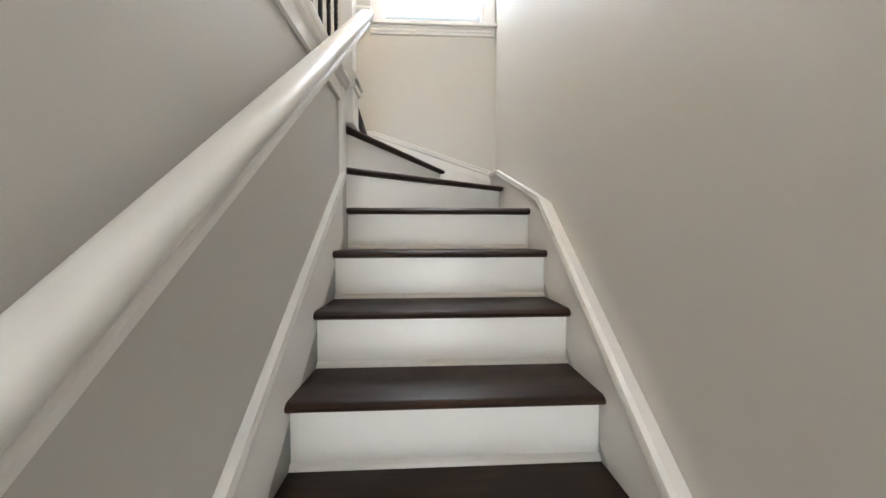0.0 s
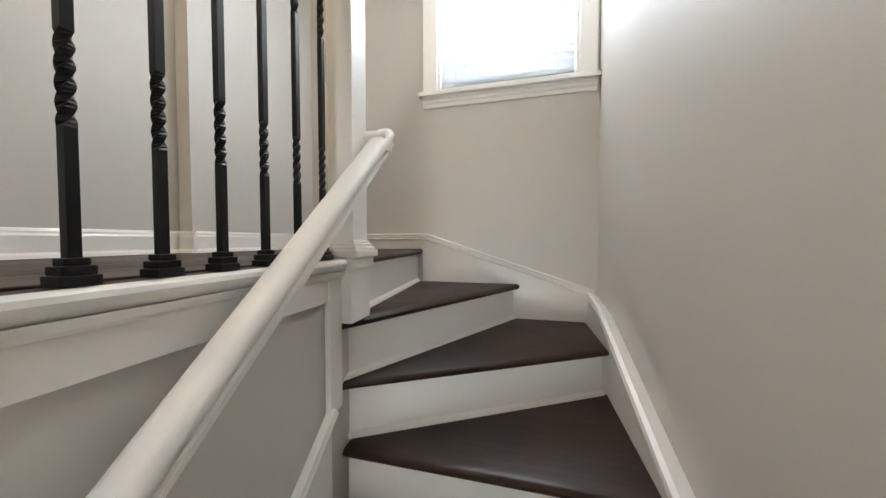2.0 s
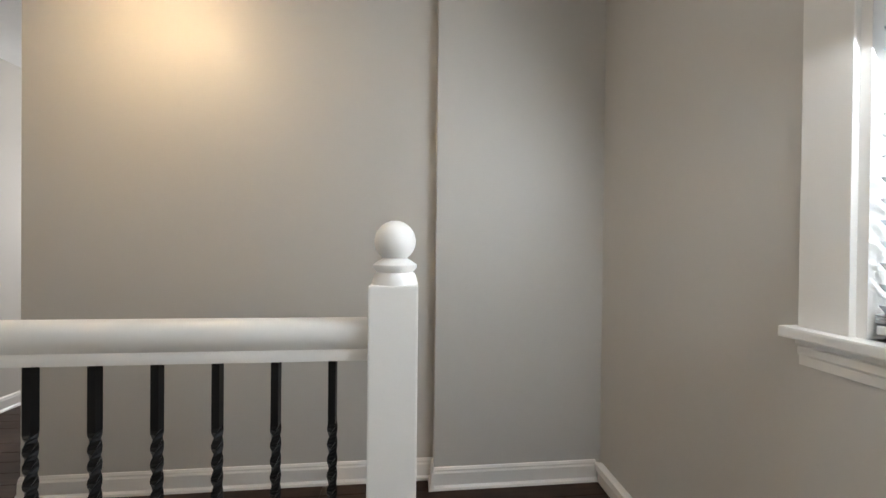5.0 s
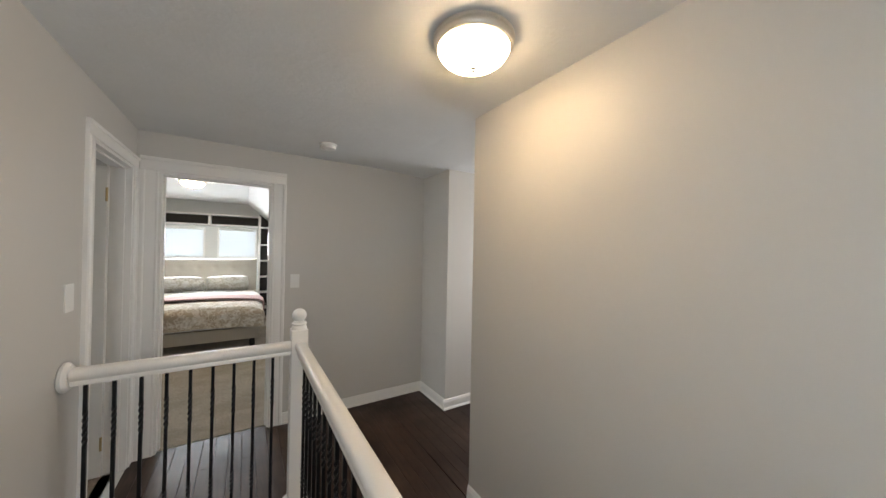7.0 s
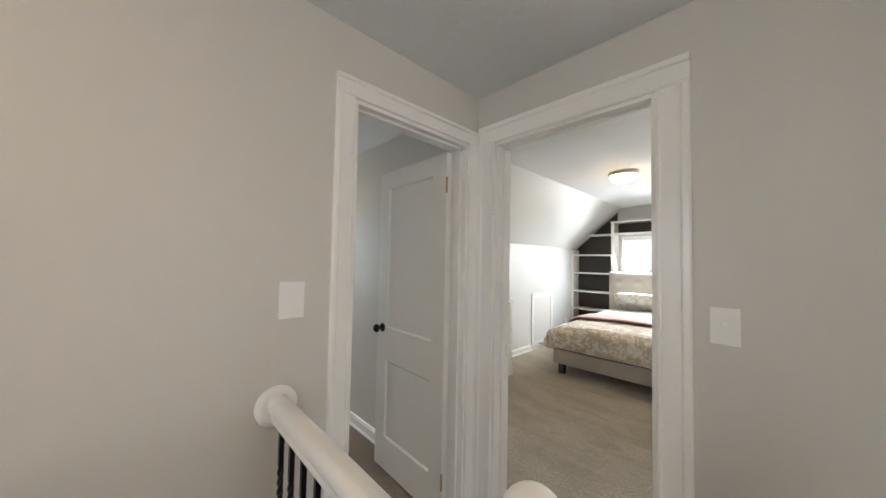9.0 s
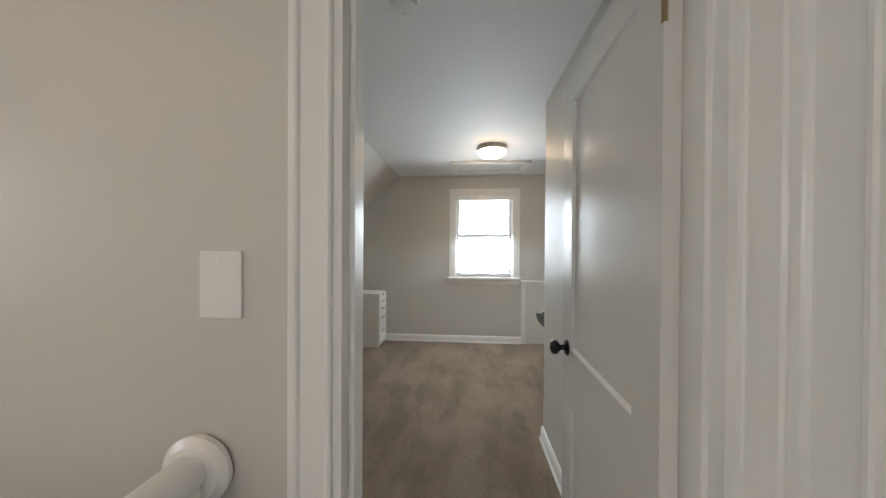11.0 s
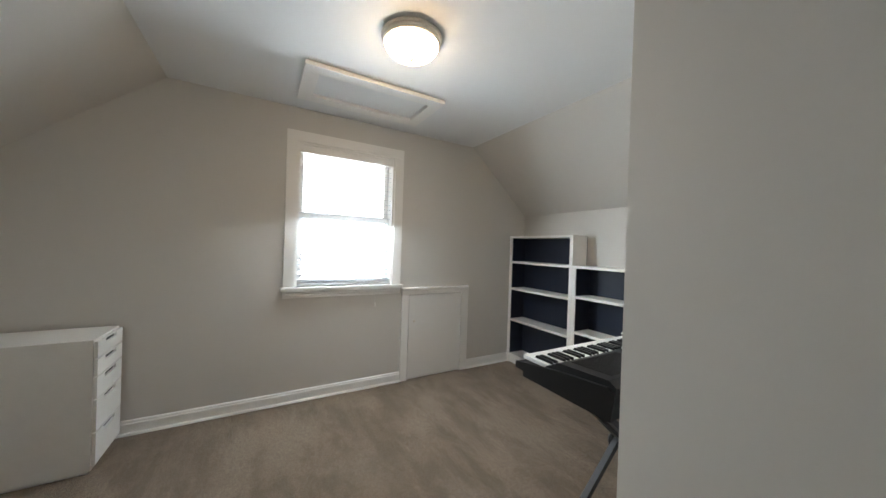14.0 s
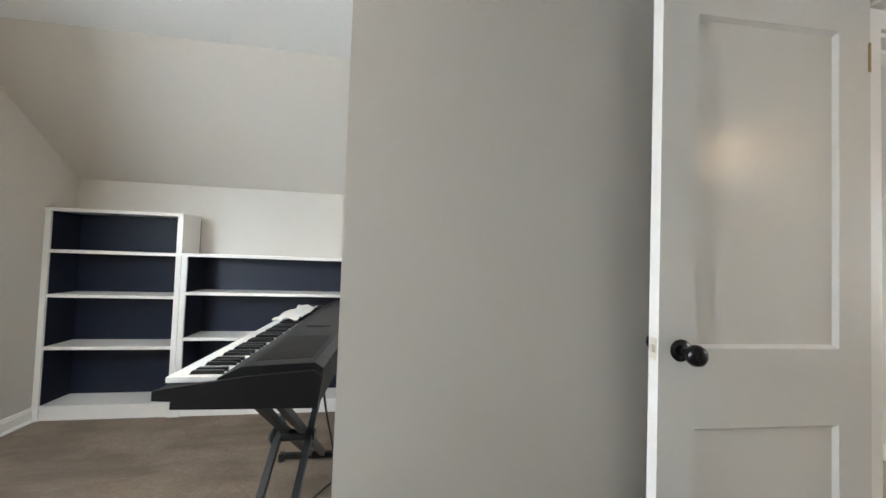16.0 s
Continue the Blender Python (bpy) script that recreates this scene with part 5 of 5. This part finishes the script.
def pillow(x, y, z, lean, label, material):
    ob = thing("pillow", (x, y, z), label, "pillow", "pillows on the bed")
    bm = bmesh.new()
    n = 22
    top, bot = [], []
    for i in range(n + 1):
        a, b2 = [], []
        for j in range(n + 1):
            u, v = 2 * i / n - 1, 2 * j / n - 1
            puff = 0.085 * max(0, (1 - u ** 4) * (1 - v ** 4)) ** 0.55
            wr = 0.010 * noise.noise(Vector((u * 3 + x * 9, v * 3, 0.5)))
            px, py = u * 0.34 * (1 - 0.06 * v * v), v * 0.23 * (1 - 0.08 * u * u)
            a.append(bm.verts.new((px, py, puff + wr)))
            b2.append(bm.verts.new((px, py, -puff * 0.8)))
        top.append(a)
        bot.append(b2)
    for i in range(n):
        for j in range(n):
            bm.faces.new((top[i][j], top[i + 1][j], top[i + 1][j + 1], top[i][j + 1]))
            bm.faces.new((bot[i][j], bot[i][j + 1], bot[i + 1][j + 1], bot[i + 1][j]))
    bmesh.ops.remove_doubles(bm, verts=bm.verts, dist=0.0005)
    bmesh.ops.recalc_face_normals(bm, faces=bm.faces[:])
    bmesh.ops.transform(bm, matrix=pose(x, y, z, lean, 0, 0), verts=bm.verts)
    part("case", bm, material, ob, "", 80)


pillow(0.54, -7.47, 0.775, 44, "beige floral pillow leaning on the headboard", SHEETPRINT)
pillow(1.24, -7.47, 0.775, 44, "beige floral pillow leaning on the headboard", SHEETPRINT)

# chest of drawers against the knee wall
ch = thing("chest_of_drawers", (2.2, -4.7, 0), "white chest of drawers with small metal knobs", "chest of drawers")
cx0, cx1, cy0, cy1 = 2.030, 2.445, -5.13, -4.28
part("carcass", box(bmesh.new(), cx0 + 0.012, cx1, cy0, cy1, 0.10, 0.90, 0.003), WHITELAM, ch, "white carcass")
part("top", box(bmesh.new(), cx0 - 0.012, cx1, cy0 - 0.012, cy1 + 0.012, 0.90, 0.922, 0.005), WHITELAM, ch, "white moulded top")
ring = [(cx0, cy0, 0.004), (cx0, cy0 + 0.09, 0.004), (cx0, cy0 + 0.12, 0.045), (cx0, cy0 + 0.20, 0.055), (cx0, cy1 - 0.20, 0.055), (cx0, cy1 - 0.12, 0.045), (cx0, cy1 - 0.09, 0.004), (cx0, cy1, 0.004), (cx0, cy1, 0.115), (cx0, cy0, 0.115)]
part("apron", solid(bmesh.new(), ring, (0.022, 0, 0)), WHITELAM, ch, "scalloped white apron")
part("side_base", box(bmesh.new(), cx0 + 0.022, cx1, cy0 + 0.002, cy0 + 0.022, 0.004, 0.10), WHITELAM, ch)
for z0, z1, cols in ((0.72, 0.885, 3), (0.545, 0.685, 2), (0.395, 0.540, 2), (0.14, 0.375, 2)):
    for c in range(cols):
        a0 = cy0 + 0.012 + c * (cy1 - cy0 - 0.018) / cols
        a1 = a0 + (cy1 - cy0 - 0.018) / cols - 0.006
        d = part("drawer", box(bmesh.new(), cx0, cx0 + 0.012, a0, a1, z0, z1, 0.004), WHITELAM, ch, "white drawer front")
        part("knob", turned(bmesh.new(), [(0, 0), (0.007, 0), (0.006, 0.012), (0.014, 0.018), (0.013, 0.026), (0, 0.030)], pose(cx0, (a0 + a1) / 2, (z0 + z1) / 2, 0, -90, 0), 14), NICKEL, d, "small metal knob", 40)

# access panel in the bedroom knee wall
ap = thing("access_panel", (BX1, -6.69, 0.5), "white framed access panel in the knee wall", "access panel")
px = BX1 - 0.02
for b in ((-6.97, -6.90, 0.06, 0.90), (-6.34, -6.27, 0.06, 0.90), (-6.90, -6.34, 0.83, 0.90), (-6.90, -6.34, 0.06, 0.13)):
    part("casing", box(bmesh.new(), px - 0.016, px - 0.001, b[0], b[1], b[2], b[3], 0.002), TRIM, ap)
part("panel", box(bmesh.new(), px - 0.010, px - 0.001, -6.895, -6.345, 0.135, 0.825, 0.002), DOORPAINT, ap, "flat white panel")

# ---- hall floor boards ----
random.seed(5)
bm = box(bmesh.new(), -3.0, -0.15, HY - 0.06, BY, -0.12, -0.020)
box(bm, -0.15, -0.05, HY - 0.06, 0.0, -0.12, -0.020)
box(bm, -0.05, WX, HY - 0.06, NY2 - 0.02, -0.12, -0.020)
subs = structure("floor", bm, DARKSLOT, "dark stained oak board floor of the landing", "floor")
BOARD = 0.0825
planks = {}


def board(x, y0, y1):
    L = round(y1 - y0, 2)
    if L not in planks:
        mesh = bpy.data.meshes.new("board")
        bm = bmesh.new()
        g = 0.0008
        ring = [(g, -0.0200), (BOARD - g, -0.0200), (BOARD - g, -0.0016), (BOARD - g - 0.0016, 0.0), (g + 0.0016, 0.0), (g, -0.0016)]
        solid(bm, [(u, 0.0006, v) for u, v in ring], (0, L - 0.0012, 0))
        bm.to_mesh(mesh)
        bm.free()
        mesh.materials.append(FLOORWOOD)
        planks[L] = mesh
    b = new("board", planks[L])
    b.location = (x, y0, 0.0)
    b.parent = subs


def boards(x0, x1, y0, y1):
    n = math.ceil((x1 - x0) / BOARD - 0.3)
    for i in range(n):
        y = y0
        first = random.choice((0.4, 0.6, 0.8, 1.0))
        while y < y1 - 0.01:
            L = first or random.choice((0.8, 1.0, 1.2, 1.4))
            first = 0
            e = min(y1, y + L)
            if y1 - e < 0.25:
                e = y1
            board(x1 - (i + 1) * BOARD, y, e)
            y = e


boards(-0.1335, -0.051, NY2 - 0.004, 0.118)
boards(-0.1525, WX - 11 * BOARD, HY - 0.04, NY2 - 0.004)
part("board", box(bmesh.new(), -0.1667, -0.1343, NY2 - 0.0035, 0.118, -0.02, 0.0, 0.0012), FLOORWOOD, subs)
part("board", box(bmesh.new(), -0.1667, -0.1533, HY - 0.04, NY2 - 0.0045, -0.02, 0.0, 0.0012), FLOORWOOD, subs)
boards(-0.915, -0.1675, HY - 0.04, 0.98)
boards(-1.40, -0.915, HY - 0.04, -1.58)
boards(-2.2, -1.40, -2.57, -1.58)
boards(WX - 11 * BOARD, WX, HY - 0.04, NY2 - 0.004)
